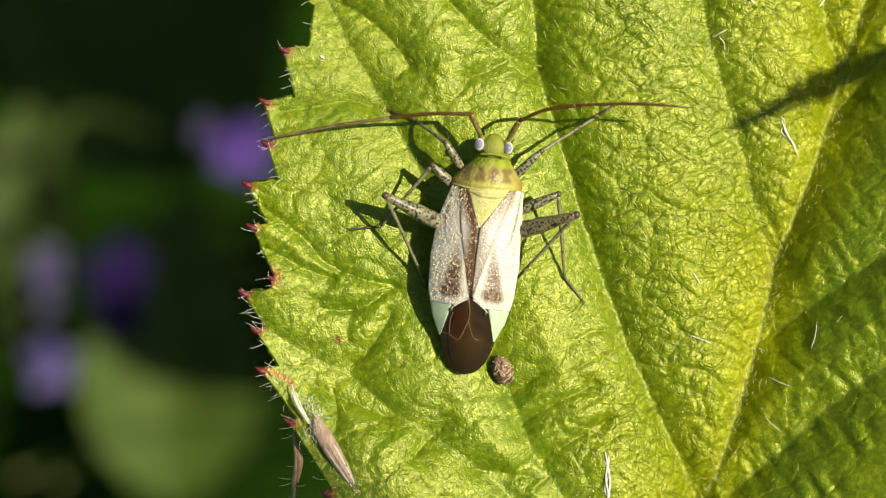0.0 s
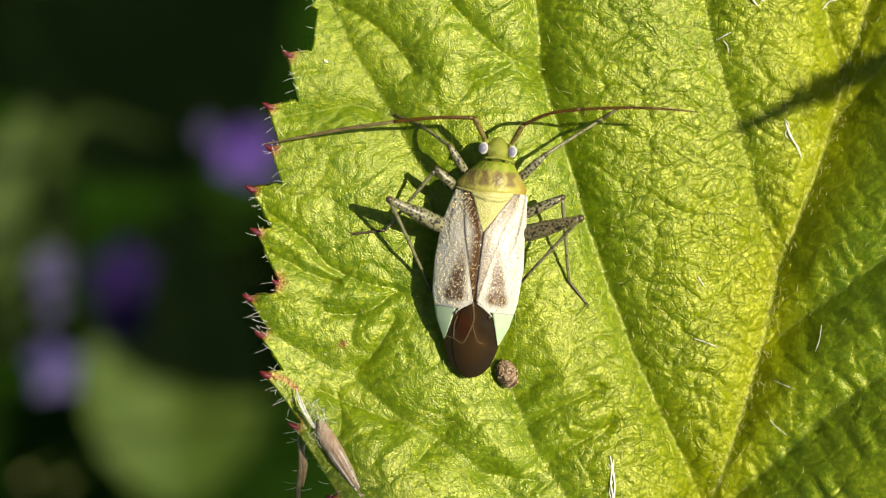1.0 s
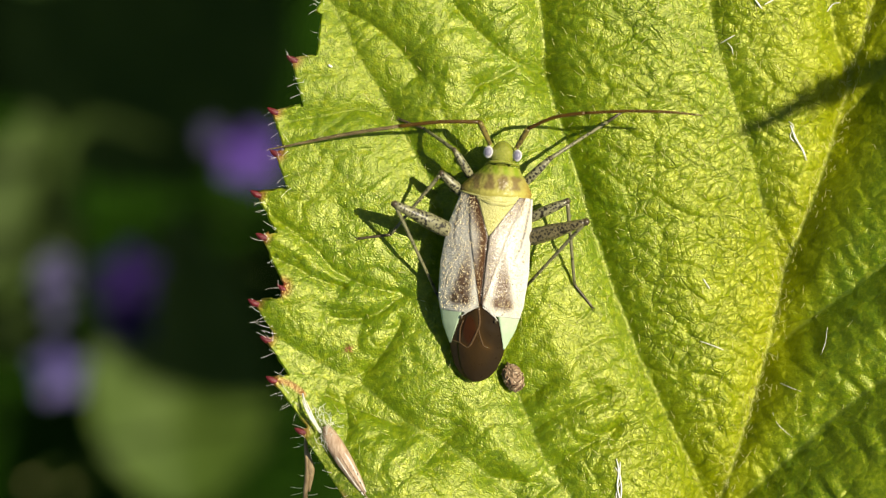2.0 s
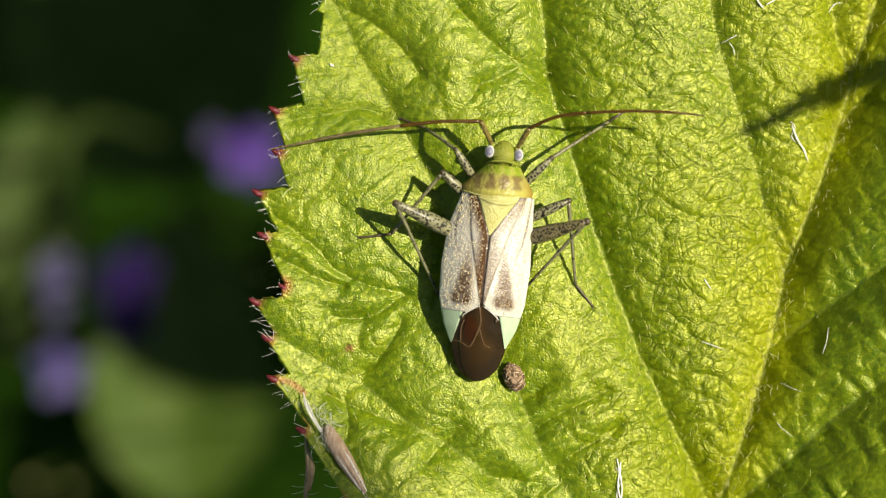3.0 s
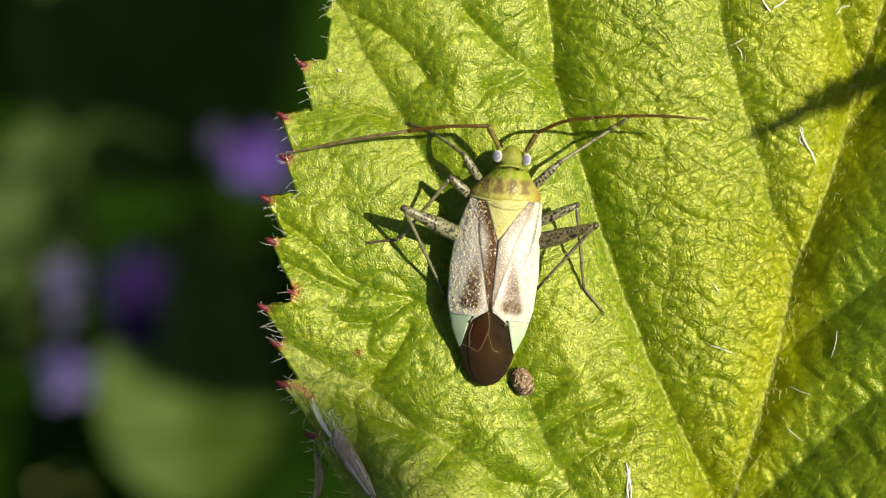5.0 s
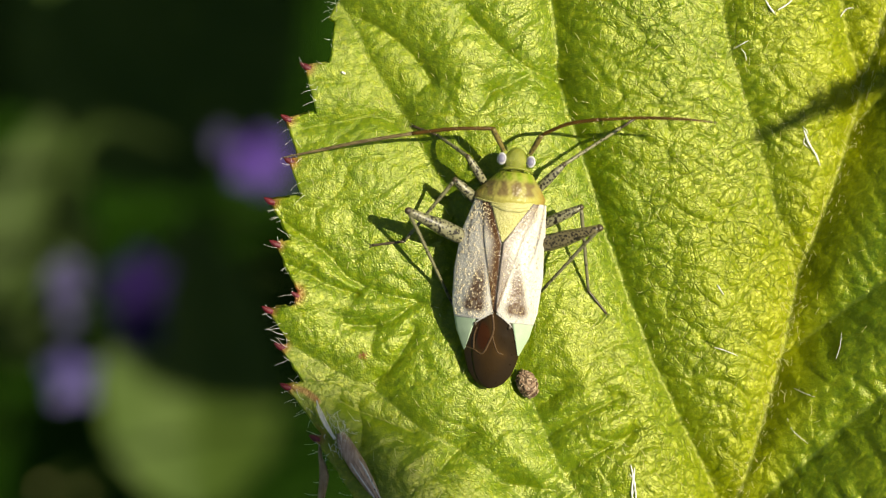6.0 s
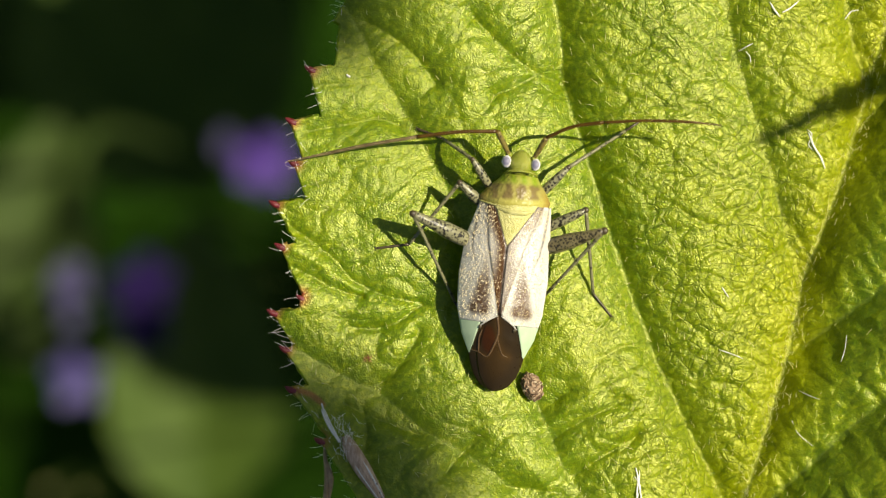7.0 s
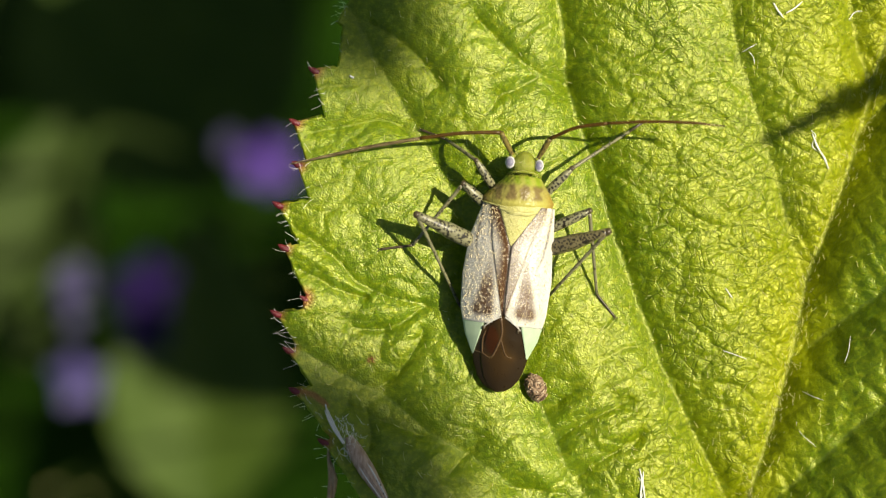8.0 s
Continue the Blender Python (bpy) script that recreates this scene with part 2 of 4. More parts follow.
HEAD = plain("head_shell", (0.17, 0.21, 0.012), (0.27, 0.28, 0.04), 3500, 0.30, 0.00005)
BELLY = plain("belly_shell", (0.20, 0.24, 0.06), (0.12, 0.14, 0.05), 2500, 0.5)
EYE = eye_material()
FEMUR = spotted("spotted_femur", (0.235, 0.225, 0.125), (0.012, 0.010, 0.006), 10500, 0.57)
DARK_FEMUR = spotted("dark_femur", (0.19, 0.16, 0.075), (0.012, 0.009, 0.004), 10500, 0.58)
TIBIA = spotted("spotted_tibia", (0.20, 0.19, 0.10), (0.030, 0.028, 0.012), 9000, 0.42)
TARSUS = plain("dark_tarsus", (0.032, 0.024, 0.012), (0.07, 0.05, 0.025), 5000, 0.4, 0.000006)
SCAPE = spotted("antenna_base", (0.19, 0.145, 0.030), (0.035, 0.020, 0.008), 9000, 0.40)
ANTENNA = plain("antenna_brown", (0.078, 0.038, 0.004), (0.040, 0.019, 0.002), 2500, 0.30, 0.000008, specular=0.3, stretch=(0.5, 2, 2))
ANTENNA_END = plain("antenna_grey", (0.22, 0.165, 0.075), (0.05, 0.030, 0.012), 4000, 0.35, 0.00002, specular=0.3, stretch=(0.35, 3, 3))
PILE = plain("golden_pile", (0.80, 0.64, 0.34), (0.90, 0.80, 0.55), 5000, 0.25, 0.000003, specular=1.0)
BRISTLE = plain("dark_bristle", (0.04, 0.03, 0.02), (0.07, 0.05, 0.03), 5000, 0.4, 0.000003)
PELLET = crumbs("dry_pellet")
HUSK = plain("dry_husk", (0.66, 0.50, 0.36), (0.36, 0.22, 0.13), 2600, 0.45, 0.00002, 0.15, stretch=(4, 1, 1))
FIBRE = plain("white_fibre", (0.80, 0.79, 0.72), (0.62, 0.60, 0.52), 4000, 0.5, 0.00002)
DRY = plain("dry_stalk", (0.44, 0.32, 0.17), (0.20, 0.13, 0.06), 2500, 0.6, 0.00003, stretch=(1, 1, 0.3))
# one leaf in three tones: shade, dimness and sun put into the colour
GREEN_LEAF = plain("shaded_leaf", (0.070, 0.120, 0.015), (0.040, 0.080, 0.010), 120, 0.6, 0.0002, 0.3, 0.15)
DIM_LEAF = plain("dimmed_leaf", (0.060, 0.092, 0.020), (0.042, 0.072, 0.014), 120, 0.6, 0.0002, 0.3, 0.15)
LIT_LEAF = plain("sunlit_leaf", (0.072, 0.118, 0.016), (0.050, 0.092, 0.011), 120, 0.6, 0.0002, 0.3, 0.2)
PETAL = plain("violet_petal", (0.10, 0.045, 0.30), (0.06, 0.02, 0.20), 500, 0.5, 0.00005, 0.3)
PETAL_BLUE = plain("blue_petal", (0.10, 0.085, 0.25), (0.065, 0.05, 0.18), 500, 0.5, 0.00005, 0.3)
PETAL_CREAM = plain("cream_petal", (0.24, 0.25, 0.08), (0.16, 0.17, 0.05), 500, 0.5, 0.00005, 0.3)
# violet petals darkened to stand in for the deep shade on them
PETAL_SHADED = plain("shaded_petal", (0.022, 0.010, 0.075), (0.014, 0.006, 0.05), 500, 0.7, 0.00005, 0.3, 0.1)
PETAL_PALE = plain("pale_petal", (0.075, 0.066, 0.165), (0.048, 0.040, 0.12), 500, 0.5, 0.00005, 0.3)
# deep shade of the undergrowth, put into the ground's colour
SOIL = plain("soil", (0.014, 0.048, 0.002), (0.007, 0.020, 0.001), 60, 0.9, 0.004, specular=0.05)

# ---------------------------------------------------------------- the leaf's form (millimetres)
MIDRIB = curve([(3.2, -40), (7.4, -15), (9.7, -8.6), (10.7, -5.6), (11.4, -3.2), (12.0, -0.6), (12.9, 1.7), (13.9, 4.5), (14.6, 7.0), (15.3, 9.2), (18.6, 20), (22.5, 34)], 8)
SIDE_VEINS = []
SIDE_VEINS.append(curve([(-10, 19), (-4.2, 8.9), (-3.5, 7.4), (-2.4, 5.7), (-1.4, 3.8), (-0.5, 2.0), (0.6, -1.5), (2.3, -5.0), (3.3, -7.4), (4.4, -9.0), (7.2, -13.5)], 6))
SIDE_VEINS.append(curve([(1.0, 22), (3.15, 9.0), (3.35, 6.6), (4.3, 3.4), (5.3, 0.2), (6.5, -3.2), (7.6, -5.6), (8.8, -8.1), (9.6, -10.2)], 6))
SIDE_VEINS.append(curve([(7.0, 24), (9.25, 9.0), (9.85, 6.4), (10.7, 3.6), (11.4, 1.0), (11.95, -0.7)], 6))
SIDE_VEINS.append(curve([(12.0, 20), (13.7, 8.9), (14.1, 7.2), (14.4, 6.5)], 6))
SIDE_VEINS.append(curve([(-9.0, -1.1), (-6.3, -2.75), (-4.75, -3.70), (-3.1, -4.62), (-1.7, -5.75), (0.1, -6.9), (2.4, -8.8), (5.2, -12.2), (7.0, -16)], 6))
SIDE_VEINS.append(curve([(12.0, -3.0), (13.7, -1.6), (15.7, 0.0), (20, 3.6), (26, 10)], 6))
SIDE_VEINS.append(curve([(10.4, -8.8), (12.4, -6.9), (13.9, -5.4), (15.8, -3.9), (20, -1.0), (27, 5)], 6))
SIDE_VEINS.append(curve([(13.9, 4.5), (15.7, 6.8), (18.5, 11), (21, 17)], 6))
VEIN_DEPTH = (0.45, 0.60, 1.10, 0.78, 0.8, 0.55, 0.85, 0.85, 0.85)
FINE_VEINS = []
FINE_VEINS.append(curve([(0.10, 8.90), (0.90, 8.02), (1.76, 7.26), (2.32, 6.86), (3.32, 6.46)], 5))
FINE_VEINS.append(curve([(-6.38, 1.52), (-5.48, 0.86), (-4.72, 0.22), (-4.18, -0.42), (-3.08, -0.98), (-1.88, -1.28)], 5))
FINE_VEINS.append(curve([(-6.28, 0.06), (-5.48, -0.34), (-4.78, -0.74), (-3.88, -1.02)], 5))
FINE_VEINS.append(curve([(-4.28, -2.08), (-3.48, -2.18), (-2.68, -1.94), (-1.78, -1.34)], 5))
FINE_VEINS.append(curve([(-4.48, -4.82), (-3.68, -5.22), (-2.68, -5.62), (-1.88, -5.94)], 5))
FINE_VEINS.append(curve([(-3.12, -4.02), (-2.52, -3.42), (-2.08, -2.74), (-1.84, -2.18)], 5))
FINE_VEINS.append(curve([(-0.98, -7.22), (-0.48, -6.70), (0.02, -6.22)], 5))
FINE_VEINS.append(curve([(1.12, -7.78), (2.12, -7.94), (3.08, -8.10)], 5))
FINE_VEINS.append(curve([(0.82, 6.02), (1.52, 6.26), (2.32, 6.74)], 5))
FINE_VEINS.append(curve([(-3.78, -6.38), (-3.72, -5.68), (-3.88, -4.98)], 5))
FINE_VEINS.append(curve([(2.42, -5.18), (2.92, -4.82), (3.42, -4.46)], 5))
FINE_VEINS.append(curve([(2.82, -6.22), (3.42, -5.78), (4.32, -5.32), (5.42, -4.82)], 5))
FINE_VEINS.append(curve([(3.62, -7.46), (4.32, -6.98), (5.12, -6.52), (5.82, -6.18)], 5))
FINE_VEINS.append(curve([(-3.60, 8.66), (-2.88, 8.26), (-1.88, 7.42), (-1.18, 6.42)], 5))
FINE_VEINS.append(curve([(-5.68, 4.82), (-4.48, 5.02), (-3.28, 5.22), (-2.48, 5.02)], 5))
CREASES = []
CREASES.append(curve([(8.22, 1.12), (9.32, 0.32), (10.32, -0.58), (11.32, -1.38)], 5))
CREASES.append(curve([(6.52, 1.86), (7.32, 1.82), (8.22, 1.66), (9.12, 1.18)], 5))
CREASES.append(curve([(6.72, 3.58), (8.12, 3.46), (9.48, 3.02), (10.72, 3.08)], 5))
CREASES.append(curve([(6.52, -2.14), (7.32, -2.42), (8.62, -2.94)], 5))
CREASES.append(curve([(7.02, -3.18), (7.52, -3.58), (8.08, -4.14)], 5))
CREASES.append(curve([(9.02, -4.22), (9.72, -4.62), (10.42, -5.14)], 5))
CREASES.append(curve([(9.32, -2.38), (10.12, -2.94), (10.92, -3.30)], 5))
CREASES.append(curve([(6.22, 8.26), (7.12, 7.72), (7.68, 6.98)], 5))
CREASES.append(curve([(6.52, 5.72), (7.52, 5.52), (8.42, 5.42)], 5))
CREASES.append(curve([(8.62, -2.94), (9.32, -2.38), (9.56, -1.58), (10.32, -1.02)], 5))
CREASES.append(curve([(9.12, 1.18), (9.72, 1.82), (10.02, 2.46)], 5))
CREASES.append(curve([(8.08, -4.14), (8.32, -3.18), (8.76, -2.88)], 5))
CREASES.append(curve([(7.12, -5.88), (8.12, -5.62), (8.82, -5.88)], 5))
CREASES.append(curve([(9.02, -4.22), (8.82, -5.18), (9.12, -5.98)], 5))
CREASES.append(curve([(0.32, -4.98), (0.92, -5.14), (1.52, -5.12)], 5))
CREASES.append(curve([(1.22, -5.88), (1.72, -5.94), (2.42, -6.08)], 5))
CREASES.append(curve([(-1.68, -7.48), (-0.88, -8.18), (0.12, -8.78)], 5))
CREASES.append(curve([(4.32, -6.58), (3.72, -6.08), (3.22, -5.62)], 5))
CREASES.append(curve([(-4.08, 0.82), (-3.68, -0.58), (-4.48, -1.58)], 5))
CREASES.append(curve([(-4.88, -1.58), (-3.88, -1.88), (-3.28, -2.30)], 5))
CREASES.append(curve([(-3.68, -3.58), (-3.32, -2.88), (-3.12, -2.22)], 5))
CREASES.append(curve([(-1.08, -4.98), (-0.68, -5.58), (0.32, -5.98)], 5))
CREASES.append(curve([(-1.68, 7.82), (-0.88, 6.22), (-0.08, 4.82)], 5))
CREASES.append(curve([(-0.88, 6.72), (0.12, 7.02), (0.72, 6.98)], 5))
CREASES.append(curve([(-0.68, 6.42), (0.32, 5.82), (0.92, 4.82)], 5))
CREASES.append(curve([(1.22, 7.42), (1.92, 7.62), (2.52, 8.22)], 5))
CREASES.append(curve([(-5.68, 2.22), (-4.48, 1.92), (-3.68, 1.78)], 5))
CREASES.append(curve([(4.52, -4.38), (5.32, -4.98), (6.22, -4.98)], 5))
CREASES.append(curve([(4.32, -6.18), (5.52, -6.14), (7.12, -5.68)], 5))
CREASES.append(curve([(4.92, -3.38), (5.72, -3.68), (6.22, -3.94)], 5))


def near(x, y, line):
    """How far the places are from a line."""
    best = np.full(x.shape, 1e9)
    for (ax, ay), (bx, by) in zip(line[:-1], line[1:]):
        dx, dy = bx - ax, by - ay
        t = np.clip(((x - ax) * dx + (y - ay) * dy) / (dx * dx + dy * dy), 0, 1)
        best = np.minimum(best, (x - ax - t * dx) ** 2 + (y - ay - t * dy) ** 2)
    return np.sqrt(best)


def hashed(i, j, k):
    h = np.sin(i * 127.1 + j * 311.7 + k * 74.7) * 43758.5453
    return h - np.floor(h)


def puckers(x, y, size_x, size_y, turn, seed):
    """Distance to the border between uneven cells: 0 on the border."""
    c, s = math.cos(turn), math.sin(turn)
    u, v = (x * c + y * s) / size_x, (-x * s + y * c) / size_y
    iu, iv = np.floor(u), np.floor(v)
    f1, f2 = np.full(x.shape, 9.0), np.full(x.shape, 9.0)
    for a in (-2, -1, 0, 1, 2):
        for b in (-2, -1, 0, 1, 2):
            ci, cj = iu + a, iv + b
            d = np.hypot(ci + 0.1 + 0.8 * hashed(ci, cj, seed) - u, cj + 0.1 + 0.8 * hashed(ci, cj, seed + 5) - v)
            f2 = np.minimum(f2, np.maximum(f1, d))
            f1 = np.minimum(f1, d)
    return f2 - f1


def mid_x(y):
    return np.interp(y, MIDRIB[:, 1], MIDRIB[:, 0])


def waves(x, y):
    """Soft unevenness."""
    return (np.sin(x * 0.9 + 1.3 * np.sin(y * 0.5)) * np.cos(y * 0.8 - 0.7 * np.sin(x * 0.6))
            + 0.6 * np.sin(x * 1.9 - y * 1.4 + 1.0) * np.cos(y * 1.7 + x * 0.4))


def leaf_z(x, y, fine=True):
    """Height of the blade's upper face."""
    x, y = np.atleast_1d(np.asarray(x, dtype=float)), np.atleast_1d(np.asarray(y, dtype=float))
    d = mid_x(y) - x
    left = 1.25 * (1 - np.exp(-np.maximum(d, 0) / 4.2)) + (0.045 + 0.04 * smoothstep(-2.0, -8.0, y)) * np.minimum(d, 30)
    r = np.maximum(-d, 0)
    right = (0.74 * r - 0.014 * r * r) * np.interp(y, [-9.0, -2.0], [0.76, 1.0])
    z = np.where(d > 0, left, right) - 1.5
    dv, sunk = np.full(x.shape, 99.0), np.zeros(x.shape)
    for k, (line, deep) in enumerate(zip([MIDRIB] + SIDE_VEINS, VEIN_DEPTH)):
        d = near(x, y, line)
        if k == 3:  # a long easy slope down to the third side vein
            d = d * np.where(x < np.interp(-y, -line[:, 1], line[:, 0]), 0.80, 1.0)
        dv = np.minimum(dv, d)
        sunk = np.maximum(sunk, deep * np.exp(-(np.sqrt(d * d + 0.004) - 0.06) / 1.15))
    z = z - sunk + 0.37
    df = np.full(x.shape, 9.0)
    for line in FINE_VEINS:
        df = np.minimum(df, near(x, y, line))
    z = z - 0.38 * np.exp(-df / 0.45)
    z = z + 0.06 * waves(x, y)
    z = z + 0.55 * np.exp(-((x + 6.5) ** 2 + (y + 2.2) ** 2) / 4.5) + 0.30 * np.exp(-((x + 6.2) ** 2 + (y - 0.4) ** 2) / 3.0) + 0.45 * np.exp(-((x + 1.8) ** 2 + (y + 8.0) ** 2) / 6.0)
    if fine:
        wx, wy = x + 0.12 * np.sin(y * 3.1 + x), y + 0.12 * np.sin(x * 2.7 - y)
        calm = (0.6 + 0.4 * smoothstep(0.0, 0.8, dv)) * (1 - 0.5 * smoothstep(0.0, 1.0, r))
        domes = puckers(wx, wy, 1.8, 0.85, -1.15, 41)
        z = z + 0.12 * smoothstep(0.1, 1.2, r) * smoothstep(0.0, 0.85, domes)
        # cross veins climb towards the tip left of the second side vein, fall towards it on its right
        second = x > np.interp(-y, -SIDE_VEINS[1][:, 1], SIDE_VEINS[1][:, 0])
        big = np.where(second, puckers(wx, wy, 2.3, 0.95, -0.42, 3), puckers(wx, wy, 2.2, 1.0, 0.50, 4))
        z = z + calm * (np.where(second, 0.050, 0.045) * smoothstep(0.0, 0.42, big) - np.where(second, 0.035, 0.018) * np.exp(-big / 0.06))
        dc = np.full(x.shape, 9.0)
        for line in CREASES:
            dc = np.minimum(dc, near(wx, wy, line))
        z = z - np.where(x < 4, 0.055, 0.085) * np.exp(-dc / np.where(x < 2, 0.16, 0.11))
        cross = smoothstep(4.0, 6.5, x) * calm
        z = z - cross * 0.030 * np.exp(-puckers(wx, wy, 1.15, 0.85, 0.5, 21) / 0.06)
        cells = puckers(wx, wy, 0.95, 0.70, 0.55, 31)
        z = z + (0.018 + 0.026 * smoothstep(3.5, 6.0, x)) * smoothstep(0.0, 0.22, cells)
        small = puckers(wx, wy, 0.62, 0.42, 1.2, 11)
        z = z + calm * (0.024 * np.minimum(small, 0.5) - 0.012 * np.exp(-small / 0.10)) - 0.06
    return z


# teeth of the left margin: height of the tip, its reach, and the notch above it
TEETH = [(7.0, -5.6, -4.7), (5.2, -6.3, -5.2), (3.7, -6.2, -5.85), (2.3, -6.9, -5.75), (0.8, -6.7, -6.1), (-1.0, -6.0, -5.9),
         (-1.5, -7.0, -6.0), (-2.8, -6.6, -6.25), (-4.2, -6.4, -5.7), (-6.0, -5.4, -5.1), (-8.5, -4.1, -3.85)]


def left_margin(y):
    w = np.interp(y, [-15, -14, -12, -10, -8.5, -6, -2, 2, 8.5, 14, 20, 27, 32, 34], [0.2, 4, 9, 12.3, 13.8, 16.2, 18.2, 19.4, 19.6, 18.5, 15.5, 9.5, 3.5, 0.1])
    return mid_x(y) - w


def right_margin(y):
    w = np.interp(y, [-15, -13, -10, -4, 4, 14, 22, 28, 32, 34], [0.2, 6, 11, 15, 17, 16, 12.5, 8, 3, 0.1])
    return mid_x(y) + w


def margin_with_teeth():
    """Rows of the blade: heights, and the reach of the left margin in each."""
    teeth = list(TEETH)
    rng = random.Random(5)
    y = 8.6
    while y < 33:
        b = float(left_margin(y))
        teeth.append((y, b - 0.25 if y > 8.6 else b - 0.05, b + 0.4 if y > 8.6 else b - 0.25))
        y += rng.uniform(1.3, 2.0)
    y = -10.2
    while y > -14.5:
        b = float(left_margin(y))
        teeth.append((y, b - 0.2, b + 0.5))
        y -= rng.uniform(1.3, 2.0)
    teeth.sort(key=lambda t: -t[0])
    ys = set(np.round(np.arange(-10.5, 10.6, 0.055), 4)) | set(np.round(np.arange(-15, -10.5, 0.4), 4)) | set(np.round(np.arange(10.9, 34.01, 0.4), 4))
    for t in teeth:
        ys |= {round(t[0], 4), round(t[0] + 0.035, 4), round(t[0] + 0.10, 4), round(t[0] - 0.03, 4)}
    ys = np.array(sorted(v for v in ys if -15 <= v <= 34))
    reach = []
    for v in ys:
        above = [t for t in teeth if t[0] >= v]
        below = [t for t in teeth if t[0] < v]
        a = above[-1] if above else (34.2, float(left_margin(34)), 0)
        b = below[0] if below else (-15.3, 0, float(left_margin(-15)))
        s = (a[0] - v) / max(a[0] - b[0], 1e-6)
        notch = min(b[2], a[1] + 1.9) if below else b[2]
        gap = b[0] + 0.10
        x = a[1] + (notch - a[1]) * min(1.0, s * 1.06) ** 0.95
        if below and v < gap:
            x = b[1] + (notch - b[1]) * ((v - b[0]) / 0.10) ** 0.6
        reach.append(x)
    return ys, np.array(reach), teeth


def build_leaf():
    leaf = thing("bramble_leaf", "young yellow-green hairy bramble leaf with red-tipped teeth", "leaf")
    ys, reach, teeth = margin_with_teeth()
    u = np.linspace(0, 1, 310)
    v = np.concatenate([np.linspace(0, 0.36, 85)[1:], np.linspace(0.36, 1, 26)[1:]])
    mid, end = mid_x(ys), right_margin(ys)
    x = np.concatenate([reach[:, None] + (mid - reach)[:, None] * u, mid[:, None] + (end - mid)[:, None] * v], axis=1)
    y = np.repeat(ys[:, None], x.shape[1], axis=1)
    rows, cols = x.shape
    x, y = x.ravel(), y.ravel()
    z = leaf_z(x, y)
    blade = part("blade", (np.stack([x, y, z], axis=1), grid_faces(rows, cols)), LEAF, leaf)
    d = mid_x(y) - x
    yellow = 0.85 * np.exp(-np.maximum(d, 0) / 3.0) * smoothstep(-2.4, 0.0, d) + 0.15 * (0.5 + 0.5 * np.sin(x * 0.8 + y * 0.5))
    pigment(blade, "yellow", yellow)
    pigment(blade, "grain", 1.0 - 0.6 * smoothstep(1.0, -2.5, x) * smoothstep(1.5, 5.0, y))
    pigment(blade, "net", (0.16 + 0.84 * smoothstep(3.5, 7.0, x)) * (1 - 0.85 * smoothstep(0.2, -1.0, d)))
    spot = np.maximum(smoothstep(0.24, 0.08, np.hypot(x + 3.66, (y + 3.22) * 1.1)) * (puckers(x, y, 0.12, 0.12, 0, 7) > 0.22), 0)
    pigment(blade, "spot", spot)
    lines = near(x, y, MIDRIB)
    for line in SIDE_VEINS:
        lines = np.minimum(lines, near(x, y, line))
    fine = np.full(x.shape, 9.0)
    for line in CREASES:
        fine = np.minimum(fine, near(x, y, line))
    # where the creases' shade is painted, broken up along the line
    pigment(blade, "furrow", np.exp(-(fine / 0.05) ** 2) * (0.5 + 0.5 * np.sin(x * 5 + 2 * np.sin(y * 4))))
    pigment(blade, "vein", np.maximum(0.14 * np.exp(-(lines / 0.06) ** 2), 0.35 * np.exp(-(near(x, y, MIDRIB) / 0.07) ** 2)))
    edge = x - np.repeat(reach[:, None], cols, axis=1).ravel()
    tip = np.zeros(x.shape)
    for ty, tx, _ in teeth:
        if ty == 8.6:
            continue
        tip = np.maximum(tip, smoothstep(0.55, 0.12, np.hypot(x - tx, y - ty)))
    tip = np.maximum(tip, 0.9 * smoothstep(0.16, 0.05, near(x, y, np.array([(-6.3, -4.2), (-5.7, -4.4), (-5.25, -4.75)]))))
    pigment(blade, "red", 0.9 * tip * (edge < 0.8))
    thick = blade.modifiers.new("thickness", "SOLIDIFY")
    thick.thickness = 0.16 * MM
    thick.offset = -1.0
    # hooked glands on the teeth
    for ty, tx, _ in teeth:
        if -9.5 < ty < 8.0:
            z0 = float(leaf_z(tx + 0.15, ty - 0.05)[0]) - 0.05
            size = 0.8 if ty == -1.0 else 1.0
            part("tooth_tip", tube([(tx + 0.22 * size, ty - 0.12, z0), (tx + 0.06, ty - 0.06, z0 + 0.02), (tx - 0.07 * size, ty + 0.02, z0 + 0.04), (tx - 0.16 * size, ty + 0.08, z0 + 0.07)],
                                   [0.09 * size, 0.12 * size, 0.08 * size, 0.012], 10, 0.75, 4), TIP, leaf, "pointed dark red tooth tip")
    # pale hairs round the margin
    rng = random.Random(11)
    pieces = []
    hys = [rng.uniform(-6.2, 9.3) for _ in range(95)] + [rng.uniform(-9.5, -6.2) for _ in range(8)]
    hxs = [float(np.interp(v, ys, reach)) + rng.uniform(0.02, 0.25) for v in hys]
    for hx, hy, hz in zip(hxs, hys, leaf_z(hxs, hys)):
        length = rng.uniform(0.15, 0.6)
        a = math.pi + rng.gauss(-0.1, 0.55)
        rise, bend = rng.uniform(0.0, 0.5), rng.uniform(-0.5, 0.5)
        pts = [(hx + length * s * math.cos(a + bend * s), hy + length * s * math.sin(a + bend * s), hz + rise * length * s - 0.02) for s in (0, 0.35, 0.7, 1.0)]
        pieces.append(tube(pts, [0.0052, 0.0048, 0.0042, 0.0034], 5, smooth=3))
    part("margin_hairs", joined(pieces), HAIR, leaf, "fine pale hairs along the margin", "stuff")
    # short hairs lying on the face, thickest along the midrib
    pieces, spots = [], []
